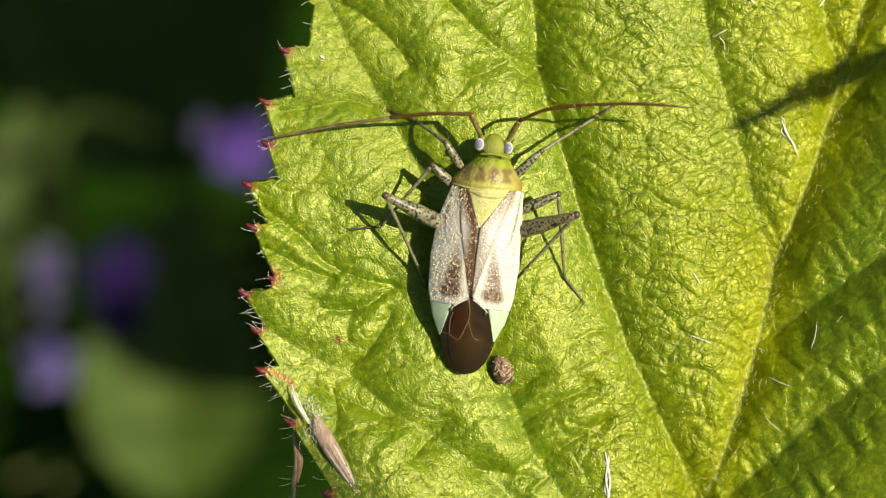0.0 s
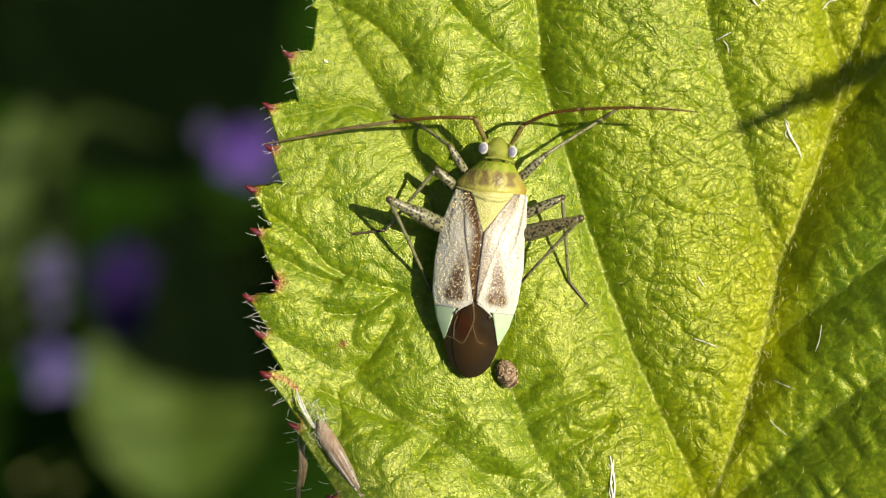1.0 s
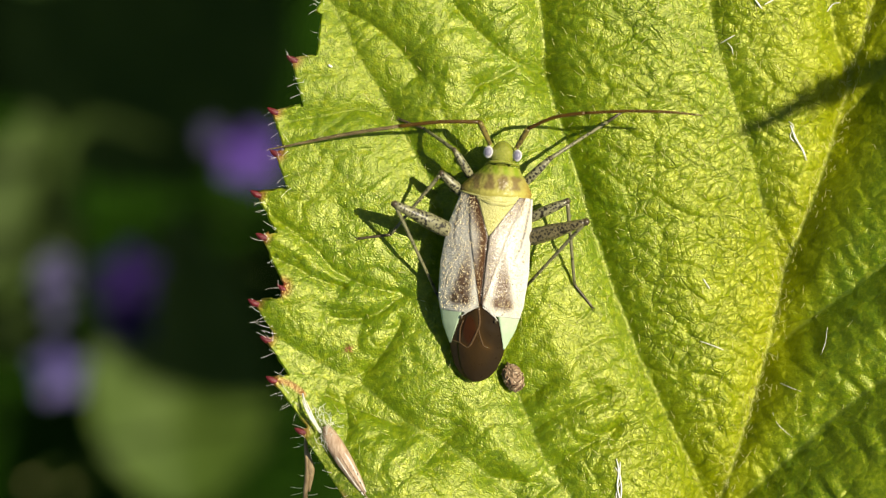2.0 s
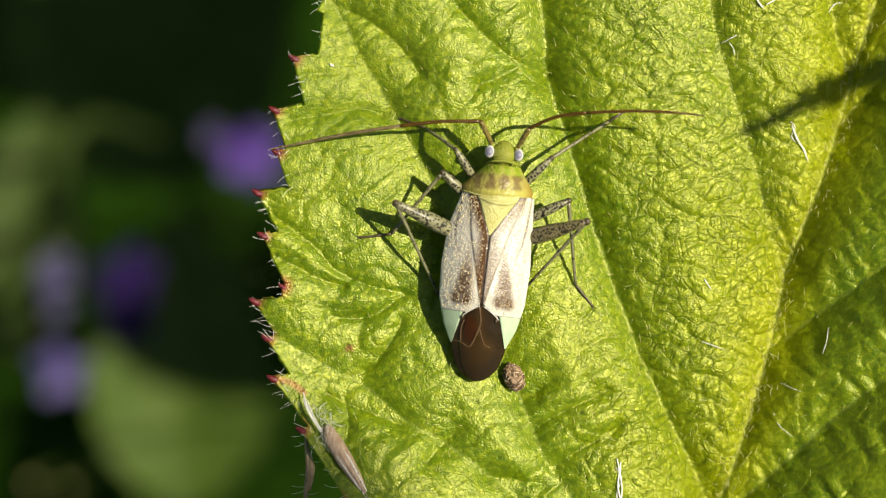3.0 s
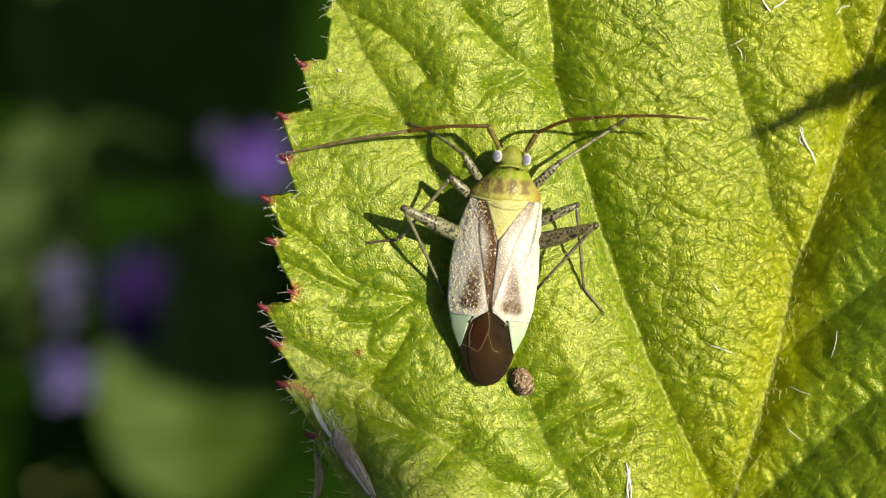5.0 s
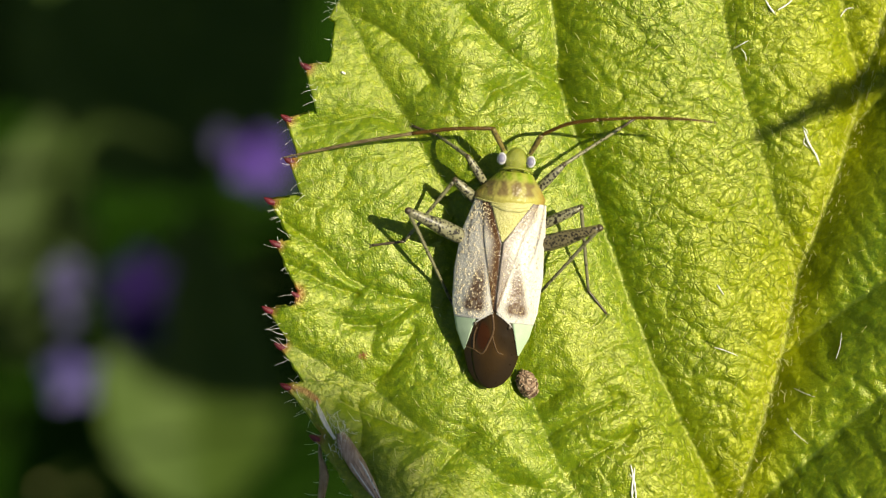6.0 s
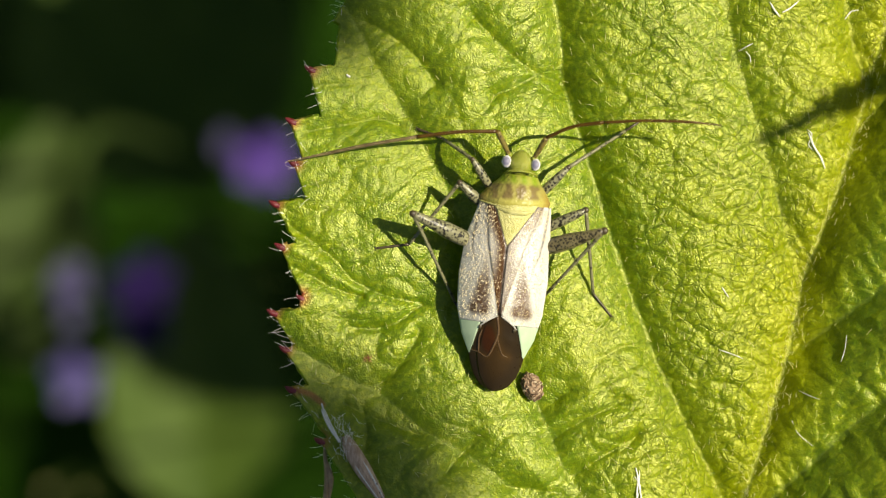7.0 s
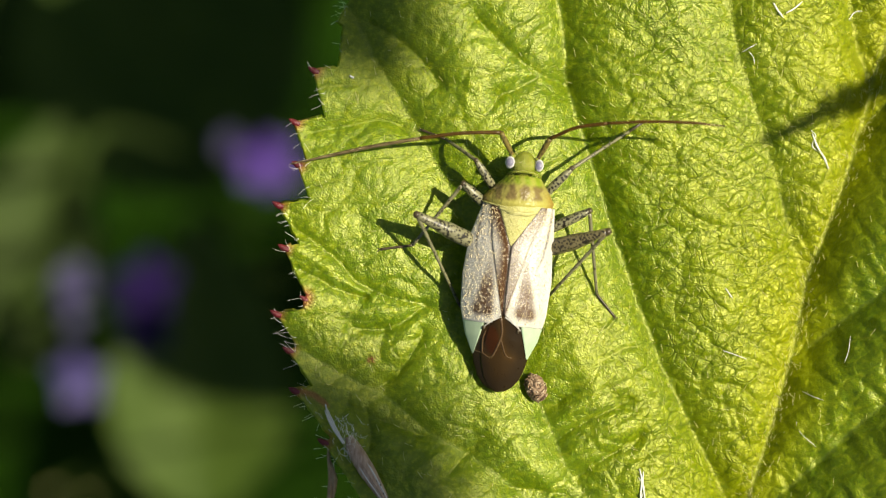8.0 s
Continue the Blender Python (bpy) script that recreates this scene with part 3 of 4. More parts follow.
    for k in range(1650):
        if k < 700:
            hy = rng.uniform(-10, 10)
            hx = float(mid_x(hy)) + rng.gauss(0.12, 0.22)
        else:
            hx, hy = (rng.uniform(-6, 17) if k < 1300 else rng.uniform(3.5, 12.5)), rng.uniform(-9.6, 9.8)
        if hx > float(np.interp(hy, ys, reach)) + 0.1:
            spots.append((hx, hy))
    spots = np.array(spots)
    for hx, hy, hz in zip(spots[:, 0], spots[:, 1], leaf_z(spots[:, 0], spots[:, 1])):
        right = hx > float(mid_x(hy))
        if right and rng.random() < 0.6:
            continue
        length = rng.uniform(0.10, 0.34)
        a = rng.gauss(1.9 if not right else 1.2, 0.6)
        rise = rng.uniform(0.15, 0.6)
        pts = [(hx + length * s * math.cos(a), hy + length * s * math.sin(a), hz + length * rise * math.sin(s * 2.2)) for s in (0, 0.4, 0.75, 1.0)]
        pieces.append(tube(pts, [0.0065, 0.006, 0.005, 0.002], 4, smooth=2, cap=False))
    part("face_hairs", joined(pieces), FACE_HAIR, leaf, "short silky hairs lying on the blade", "stuff")
    part("petiole", tube([(7.6, -14.6, -1.3), (7.0, -18, -2.5), (5.5, -26, -12), (4.0, -34, -60), (3.5, -36, -420)], [0.7, 0.75, 0.9, 1.3, 1.8], 12), STALK, leaf, "thin reddish green leaf stalk")
    return leaf


# ---------------------------------------------------------------- the bug (its own space: y ahead, x to its right, millimetres)
BUG_X, BUG_Y, BUG_TURN = 1.18, -0.18, radians(-7.7)
BUG_Z = float(leaf_z(BUG_X, BUG_Y, False)[0]) - 0.25


def mid_line(y):
    return np.interp(y, [-4.2, -1.2, 0.9, 2.2, 3.4], [0.10, -0.03, -0.06, 0.06, 0.14])


def half_width(y):
    return np.interp(y, [-4.24, -4.16, -4.0, -3.7, -3.3, -2.95, -2.3, -1.4, -0.2, 1.2, 2.5], [0.03, 0.30, 0.52, 0.75, 0.90, 0.98, 1.28, 1.50, 1.56, 1.45, 1.21])


def back_z(x, y):
    """Height of the folded wings."""
    t = np.abs(x - mid_line(y)) / np.maximum(half_width(y), 0.05)
    top = np.interp(y, [-4.3, -3.4, -2.4, -1.2, 0.4, 2.4], [0.88, 1.24, 1.68, 2.02, 2.18, 2.16])
    low = np.interp(y, [-4.3, -3.4, -2.4, -1.2, 0.4, 2.4], [0.78, 0.90, 1.08, 1.28, 1.42, 1.48])
    return low + (top - low) * (1 - np.minimum(t, 1.0) ** 1.9)


def sheet(y0, y1, xa, xb, lift, rows=40, cols=14, drop=0.10):
    """A shell lying on the back between two edges xa(y), xb(y), its rim turned down."""
    ys = np.linspace(y0, y1, rows)
    vs = []
    for y in ys:
        a, b = float(xa(y)), float(xb(y))
        xs = np.concatenate([[a], np.linspace(a, b, cols), [b]])
        zs = back_z(xs, y) + lift
        zs[0] -= drop
        zs[-1] -= drop
        for x, z in zip(xs, zs):
            vs.append((x, y, z))
    vs = np.array(vs)
    c = cols + 2
    ends = []
    for row in (0, rows - 1):
        e = vs[row * c:(row + 1) * c].copy()
        e[:, 2] -= drop
        ends.append(e)
    vs = np.vstack([ends[0], vs, ends[1]])
    return vs, grid_faces(rows + 2, c, flip=xb(y0) > xa(y0))


def build_wing(bug, side):
    """The leathery fore wing of one side (-1: its left) with its parts."""
    m = mid_line

    def scute_edge(y):
        return m(y) + side * np.interp(y, [-1.6, 0.88, 0.95, 2.4], [0.012, 0.012, 0.05, 0.80])

    def suture(y):
        return m(y) + side * np.interp(y, [-1.52, 0.4, 2.4], [0.05, 0.52, 1.00])

    def inner(y):
        return suture(y) if y > -1.5 else m(y) + side * np.interp(y, [-1.95, -1.5], [0.66, 0.05])

    def outer(y):
        return m(y) + side * half_width(y)

    def cune_in(y):
        return m(y) + side * np.interp(y, [-2.95, -1.8], [0.93, 0.63])

    wing = part("corium", sheet(2.36, -1.84, inner, outer, 0.02, 90, 30), WING, bug, "silvery cream fore wing with a brown patch")
    co = np.empty(len(wing.data.vertices) * 3)
    wing.data.vertices.foreach_get("co", co)
    co = co.reshape(-1, 3) / MM
    x, y = (co[:, 0] - m(co[:, 1])) * side, co[:, 1]
    grain = 0.5 + 0.5 * np.sin(x * 31 + 3 * np.sin(y * 9)) * np.cos(y * 23 + 2 * np.sin(x * 17))

    def streak(ax, ay, bx, by, r0, r1):
        dx, dy = bx - ax, by - ay
        t = np.clip(((x - ax) * dx + (y - ay) * dy) / (dx * dx + dy * dy), 0, 1)
        d = np.hypot(x - ax - t * dx, y - ay - t * dy)
        return smoothstep(r1, r0, d)

    spread = np.interp(y, [-1.65, -1.4, -0.95, -0.3, 0.5], [0.28, 0.40, 0.31, 0.19, 0.09])
    brown = smoothstep(1.35, 0.55, np.abs(x - np.interp(y, [-1.6, 0.5], [0.76, 0.60])) / spread) * np.interp(y, [-1.68, -1.5, -0.4, 0.7], [0.0, 1.0, 0.85, 0.0])
    brown = np.maximum(brown, 0.45 * streak(0.50, 0.5, 0.95, 2.2, 0.02, 0.20))
    pigment(wing, "brown", brown * (0.75 + 0.4 * grain) * smoothstep(-1.80, -1.60, y + 0.18 * x))
    rib = half_width(y) - np.interp(y, [-0.4, 0.64, 1.78, 2.5], [0.80, 0.33, 0.14, 0.05])
    pigment(wing, "line", 0.85 * smoothstep(0.06, 0.01, np.abs(x - rib)) * smoothstep(-0.3, 0.9, y) * (0.5 + 0.5 * grain))
    clavus = part("clavus", sheet(2.34, -1.5, scute_edge, suture, 0.05, 60, 10), WING, bug, "brown inner strip of the fore wing")
    cl = np.empty(len(clavus.data.vertices) * 3)
    clavus.data.vertices.foreach_get("co", cl)
    cl = cl.reshape(-1, 3) / MM
    away = np.abs(cl[:, 0] - np.array([float(suture(v)) for v in cl[:, 1]]))
    inside = np.abs(cl[:, 0] - np.array([float(scute_edge(v)) for v in cl[:, 1]]))
    # right strip gets less brown: the glare on it is put into the colour
    pigment(clavus, "brown", (1.0 if side < 0 else 0.65) * smoothstep(0.62, 0.14, inside) + 0.25 * smoothstep(0.1, 0.02, away))
    pigment(clavus, "line", smoothstep(0.05, 0.01, inside))
    part("cuneus", sheet(-1.80, -2.96, cune_in, outer, 0.0, 30, 10), CUNEUS, bug, "pale whitish green wing tip plate")
    # golden hairs lying on the wing
    rng = random.Random(3 if side < 0 else 4)
    pieces = []
    for _ in range(900 if side < 0 else 700):
        py = rng.uniform(-1.75, 2.25)
        a, b = float(scute_edge(py)) if py > -1.5 else float(inner(py)), float(outer(py))
        px = a + (b - a) * rng.uniform(0.04, 0.97)
        z = float(back_z(px, py)) + 0.055
        length, a = rng.uniform(0.025, 0.05), -math.pi / 2 + rng.gauss(0.25 * side, 0.35)
        dx, dy = math.cos(a) * length, math.sin(a) * length
        pieces.append(tube([(px, py, z - 0.02), (px + 0.5 * dx, py + 0.5 * dy, z + 0.015), (px + dx, py + dy, z + 0.005)], [0.007, 0.009, 0.004], 4, smooth=1, cap=False))
    part("hair_coat", joined(pieces), PILE, bug, "short golden hairs lying on the wing", "stuff")


def foot(x, y):
    """Height of the leaf under a place of the bug's own space."""
    c, s = math.cos(BUG_TURN), math.sin(BUG_TURN)
    return float(leaf_z(BUG_X + x * c - y * s, BUG_Y + x * s + y * c)[0]) - BUG_Z


def build_leg(bug, name, hip, knee, ankle, toe, thick, swell, dark=False):
    leg = part(name, ball(hip, (0.17, 0.17, 0.2), 8, 12), BELLY, bug)
    ankle = (ankle[0], ankle[1], foot(ankle[0], ankle[1]) + 0.10)
    toe = (toe[0], toe[1], foot(toe[0], toe[1]) + 0.035)
    mid = [(hip[i] + knee[i]) / 2 for i in range(3)]
    mid[2] += 0.10
    part("femur", tube([hip, mid, knee], [thick * 0.8, thick * swell, thick * swell, thick * 0.95, thick * 0.62], 14), DARK_FEMUR if dark else FEMUR, leg, "dark brown femur with black spots" if dark else "pale femur peppered with dark spots")
    part("knee", ball(knee, (thick * 0.68, thick * 0.68, thick * 0.68), 8, 12), TARSUS, leg)
    bow = [0.5 * (knee[i] + ankle[i]) for i in range(3)]
    bow[2] += 0.08
    part("tibia", tube([knee, bow, ankle], [0.070, 0.062, 0.055, 0.055], 10), TIBIA, leg, "slender greyish spiny shin")
    half = [0.5 * (ankle[i] + toe[i]) for i in range(3)]
    half[2] = max(half[2], foot(half[0], half[1]) + 0.06)
    part("tarsus", tube([ankle, half, toe], [0.050, 0.045, 0.048, 0.042, 0.05], 8), TARSUS, leg)
    # claws and shin bristles
    d = Vector((toe[0] - half[0], toe[1] - half[1], 0)).normalized()
    n = Vector((-d.y, d.x, 0))
    pieces = []
    for s in (-1, 1):
        a = Vector(toe)
        b = a + d * 0.09 + n * 0.05 * s + Vector((0, 0, 0.02))
        c = a + d * 0.13 + n * 0.07 * s - Vector((0, 0, 0.03))
        pieces.append(tube([tuple(a), tuple(b), tuple(c)], [0.018, 0.013, 0.004], 5, smooth=2))
    part("claws", joined(pieces), BRISTLE, leg)
    rng = random.Random(round(knee[0] * 100))
    shin = Vector(ankle) - Vector(knee)
    across = shin.cross(Vector((0, 0, 1))).normalized()
    pieces = []
    for k in range(16):
        f = (k + 0.5) / 16
        base = Vector(knee) * (1 - f) ** 2 + Vector(bow) * 2 * f * (1 - f) + Vector(ankle) * f * f
        out = (across * (1 if k % 2 else -1) * rng.uniform(0.7, 1) + Vector((0, 0, rng.uniform(-0.2, 0.8)))).normalized()
        end = base + out * 0.13 + shin.normalized() * 0.08
        pieces.append(tube([tuple(base), tuple(base.lerp(end, 0.5)), tuple(end)], [0.011, 0.008, 0.003], 4, smooth=1))
    part("bristles", joined(pieces), BRISTLE, leg)
    return leg


def build_antenna(bug, side, base, elbow, joints, ends):
    """An antenna that turns about its root."""
    b = Vector(base)

    def rel(p):
        return tuple(Vector(p) - b)

    ant = part("antenna", ball((0, 0, 0), (0.10, 0.10, 0.09), 8, 12), HEAD, bug, "long thin brown four-jointed antenna")
    ant.location = b * MM
    part("scape", tube([(0, 0, 0), tuple(Vector(rel(elbow)) * 0.5), rel(elbow)], [0.065, 0.09, 0.10, 0.095], 12), SCAPE, ant, "thick olive brown first joint")
    part("pedicel", tube([rel(elbow)] + [rel(p) for p in joints], [0.070, 0.062, 0.064, 0.070], 10, smooth=8), ANTENNA, ant, "long reddish brown second joint")
    part("flagellum", tube([rel(joints[-1])] + [rel(p) for p in ends], [0.060, 0.066, 0.058, 0.02] if side < 0 else [0.056, 0.056, 0.05, 0.02], 10, smooth=8), ANTENNA if side > 0 else ANTENNA_END, ant, "thin outer joints")
    rng = random.Random(side + 9)
    line = np.vstack([curve([rel(elbow)] + [rel(p) for p in joints], 40), curve([rel(joints[-1])] + [rel(p) for p in ends], 40)])
    pieces = []
    for k in range(0, len(line), 3):
        o = line[k]
        a = rng.uniform(0, 6.28)
        e = o + np.array([-side * -0.07, math.cos(a) * 0.075, math.sin(a) * 0.075])
        pieces.append(tube([o, (o + e) / 2, e], [0.007, 0.006, 0.002], 4, smooth=1))
    part("antenna_hairs", joined(pieces), PILE, ant, kind="stuff")
    return ant


def build_bug():
    bug = thing("plant_bug", "slender cream and brown plant bug with green head on the leaf", "insect",
                Matrix.Translation((BUG_X * MM, BUG_Y * MM, BUG_Z * MM)) @ Matrix.Rotation(BUG_TURN, 4, "Z"))

    def egg(v):
        v = v.copy()
        v[:, 0] *= 1 - 0.25 * np.maximum(v[:, 1], 0)
        return v

    part("belly", ball((0, -0.4, 0.88), (1.2, 2.9, 0.55), 16, 26, egg), BELLY, bug, "olive green belly under the wings")
    part("thorax", ball((0.06, 2.5, 1.15), (0.98, 0.98, 0.65), 14, 22), BELLY, bug)
    # pronotum
    rows, cols = 34, 36
    ys = np.linspace(3.36, 2.30, rows)
    vs, br, gr, ru = [], [], [], []
    for i, y in enumerate(ys):
        w = float(np.interp(y, [2.30, 2.36, 2.52, 2.8, 3.1, 3.26, 3.36], [1.12, 1.22, 1.245, 1.06, 0.80, 0.67, 0.60]))
        c = float(np.interp(y, [2.3, 3.4], [0.0, 0.13]))
        for t in np.linspace(-1, 1, cols):
            sag = 0.14 * (1 - t * t) if y < 2.8 else 0.0
            yy = y - sag * float(np.interp(y, [2.3, 2.8], [1.0, 0.0]))
            top = float(np.interp(y, [2.25, 2.45, 2.9, 3.25, 3.36], [2.10, 2.24, 2.13, 1.93, 1.80]))
            low = float(np.interp(y, [2.3, 2.8, 3.36], [1.50, 1.40, 1.35]))
            vs.append((c + t * w, yy, low + (top - low) * (1 - abs(t) ** 2.2) - (0.12 if abs(t) > 0.995 else 0)))
            ripple = 0.05 * math.sin(9.0 * t + 14.0 * y)
            px = c + t * w
            bands = math.cos((px - 0.20 + ripple) * 13.96)
            window = float(smoothstep(0.36, 0.20, abs(yy - 2.78 - 0.08 * px)) * smoothstep(1.02, 0.86, abs(px)))
            br.append(window * (0.30 + 0.62 * float(smoothstep(-0.75, 0.1, bands))))
            ru.append(0.7 * float(smoothstep(0.70, 0.98, abs(t)) * smoothstep(3.1, 2.6, y)))
            gr.append(float(smoothstep(2.95, 3.15, y)) * (0.7 + 0.3 * math.sin(px * 17 + 5 * y)))
    vs = np.array(vs)
    skirt = vs[-cols:].copy()
    skirt[:, 2] -= 0.12
    pron = part("pronotum", (np.vstack([vs, skirt]), grid_faces(rows + 1, cols, flip=True)), PRONOTUM, bug, "olive trapezoid pronotum with faint brown patches")
    pigment(pron, "brown", br + [0] * cols)
    pigment(pron, "green", gr + [0] * cols)
    pigment(pron, "rust", ru + [0] * cols)
    rim = [(1.2 * t, 2.36 - 0.14 * (1 - t * t) - 0.02, 1.52 + 0.64 * (1 - abs(t) ** 2.2)) for t in np.linspace(-1, 1, 15)]
    part("pronotum_rim", tube(rim, [0.03, 0.03], 8, smooth=2), SCUTE, bug, "thin yellow hind rim of the pronotum")
    part("collar", tube([(-0.44, 3.38, 1.42), (-0.28, 3.46, 1.74), (0.12, 3.50, 1.88), (0.52, 3.47, 1.76), (0.70, 3.39, 1.42)], [0.040, 0.046, 0.046, 0.046, 0.040], 10), HEAD, bug, "narrow yellow-green collar")

    def wedge(v):
        v = v.copy()
        f = np.maximum(v[:, 1], 0)
        v[:, 0] *= 1 - 0.16 * f
        v[:, 2] -= 0.30 * f
        return v

    part("head", ball((0.08, 3.76, 1.50), (0.44, 0.48, 0.36), 18, 28, wedge), HEAD, bug, "small yellow-green head")
    for ex in (-0.43, 0.58):
        eye = part("eye", ball((ex, 3.785, 1.64), (0.165, 0.215, 0.18), 18, 26), EYE, bug, "pale lilac compound eye with a white rim")
        co = np.empty(len(eye.data.vertices) * 3)
        eye.data.vertices.foreach_get("co", co)
        co = co.reshape(-1, 3) / MM
        pigment(eye, "rim", smoothstep(0.10, 0.145, np.hypot(co[:, 0] - ex, (co[:, 1] - 3.785) * 0.78)))
    # scutellum
    def edge_l(y):
        return mid_line(y) - np.interp(y, [0.90, 2.4], [0.01, 0.78])

    def edge_r(y):
        return mid_line(y) + np.interp(y, [0.90, 2.4], [0.01, 0.84])

    part("scutellum", sheet(2.36, 0.90, edge_l, edge_r, 0.045, 30, 18), SCUTE, bug, "pale yellow-green triangular shield")
    part("mesoscutum", tube([(-0.62, 2.17, 1.98), (-0.2, 2.06, 2.17), (0.08, 2.04, 2.20), (0.4, 2.06, 2.16), (0.72, 2.17, 1.98)], [0.05, 0.085, 0.085, 0.085, 0.05], 10), SCUTE, bug)
    for side in (-1, 1):
        build_wing(bug, side)

    def mem_half(y):
        return float(np.interp(y, [-2.95, -1.95, -1.5], [0.95, 0.66, 0.03])) if y > -2.95 else float(half_width(y))

    loops = ([(-0.08, -1.61), (0.02, -2.13), (-0.06, -2.54), (-0.26, -3.02), (-0.58, -2.91), (-0.86, -2.86)],
             [(-0.58, -2.91), (-0.62, -2.42), (-0.56, -2.12)],
             [(-0.01, -2.27), (0.10, -2.59), (0.26, -2.90), (0.46, -2.97)])
    for a, b, lift, drop in ((1.0, 0.3, -0.05, 0.06), (0.72, 1.0, -0.042, 0.006)):
        web = part("membrane", sheet(-1.46, -4.22, lambda y: mid_line(y) - a * mem_half(y), lambda y: mid_line(y) + b * mem_half(y), lift, 60, 24, drop), MEMBRANE, bug, "dark brown glossy wing membrane")
        co = np.empty(len(web.data.vertices) * 3)
        web.data.vertices.foreach_get("co", co)
        x, y = co[0::3] / MM, co[1::3] / MM
        away = np.minimum.reduce([near(x, y, np.array(line)) for line in loops])
        pigment(web, "thin", 0.55 * np.exp(-away / 0.12) + 0.25 * np.exp(-((x - 0.1) ** 2 + (y + 3.2) ** 2) / 0.25))
        pigment(web, "cell", smoothstep(0.33, 0.20, np.hypot((x + 0.30 + 0.12 * (y + 2.4)) * 1.1, (y + 2.42) * 0.55)))
    for line, wide in zip(loops, (0.034, 0.026, 0.022)):
        pts = [(px, py, float(back_z(px, py)) - 0.030) for px, py in line]
        part("membrane_vein", tube(pts, [wide, wide, wide * 0.9, wide * 0.7], 8, 0.5), MEM_VEIN, bug, "light brown loop vein")
    for side in (-1, 1):
        rim = [(float(mid_line(py)) + side * px, py) for px, py in ((0.06, -1.56), (0.30, -1.70), (0.52, -1.86), (0.64, -1.98))]
        part("wing_seam", tube([(px, py, float(back_z(px, py)) + 0.01) for px, py in rim], [0.015, 0.024, 0.024, 0.014], 7, 0.6), WING, bug, "pale inner seam of the fore wing")
    for cx in (-0.637, 0.553):
        part("corner_spot", ball((cx, -2.0, float(back_z(cx, -2.0)) - 0.01), (0.06, 0.08, 0.05), 8, 12), TARSUS, bug, "small black dot at the wing tip plate")
    # legs: hip, knee, ankle, toe
    build_leg(bug, "fore_leg", (-0.78, 2.72, 1.0), (-1.61, 3.71, 1.6), (-2.76, 4.37, 0), (-3.66, 4.60, 0), 0.140, 1.05)
    build_leg(bug, "middle_leg", (-0.98, 2.15, 1.0), (-1.95, 2.85, 1.6), (-3.45, 0.52, 0), (-4.55, 0.24, 0), 0.165, 1.10)
    build_leg(bug, "hind_leg", (-1.00, 0.76, 0.95), (-3.40, 1.57, 2.5), (-1.62, -1.28, 0), (-1.05, -2.05, 0), 0.20, 1.42)
    build_leg(bug, "fore_leg", (0.80, 2.70, 1.0), (1.74, 3.85, 1.30), (3.62, 5.43, 0), (4.06, 5.81, 0), 0.145, 1.08)
    build_leg(bug, "middle_leg", (1.00, 1.52, 1.0), (2.52, 2.45, 1.35), (3.21, -0.41, 0), (3.94, -1.12, 0), 0.165, 1.10)
    build_leg(bug, "hind_leg", (1.00, 0.83, 0.95), (3.20, 1.80, 2.2), (1.55, -0.62, 0), (0.95, -1.5, 0), 0.20, 1.42, True)
    ants = (build_antenna(bug, -1, (-0.36, 4.02, 1.60), (-0.86, 4.76, 2.05), [(-2.2, 4.58, 2.2), (-3.61, 4.25, 2.2)], [(-5.33, 3.78, 1.9), (-6.48, 3.42, 1.6), (-8.02, 2.93, 1.3)]),
            build_antenna(bug, 1, (0.50, 4.00, 1.60), (0.82, 4.74, 2.05), [(1.65, 5.22, 2.4), (2.67, 5.50, 2.6)], [(4.19, 5.76, 2.7), (5.54, 5.90, 2.7), (6.66, 5.95, 2.6)]))
    return bug, ants


# ---------------------------------------------------------------- small things on the leaf
def build_pellet():
    z = float(leaf_z(2.1, -4.28)[0])
    rng = np.random.RandomState(3)

    def lumpy(v):
        k = 1 + 0.16 * np.sin(v[:, 0] * 7 + 1) * np.sin(v[:, 1] * 8) + 0.10 * np.sin(v[:, 2] * 13 + v[:, 0] * 11) + 0.05 * rng.rand(len(v))
        return v * k[:, None]

    core = ball((0, 0, 0), (0.31, 0.47, 0.31), 16, 22, lumpy)
    bits = [core]
    for _ in range(210):
        d = rng.randn(3)
        d /= np.linalg.norm(d)
        c = d * np.array([0.33, 0.49, 0.33]) * rng.uniform(0.9, 1.06)
        e = np.cross(d, rng.randn(3) + np.array([0, 1.2, 0]))
        e *= rng.uniform(0.05, 0.12) / np.linalg.norm(e)
        bits.append(tube([c - e, c + d * 0.03, c + e], [0.012, 0.03, 0.012], 5, 0.6, 1))
    ob = part("dropping", joined(bits), PELLET)
    tagged(ob, "rough brown dried pellet behind the bug", "pellet")
    ob.matrix_basis = Matrix.Translation((2.1 * MM, -4.28 * MM, (z + 0.28) * MM)) @ Matrix.Rotation(0.45, 4, "Z")


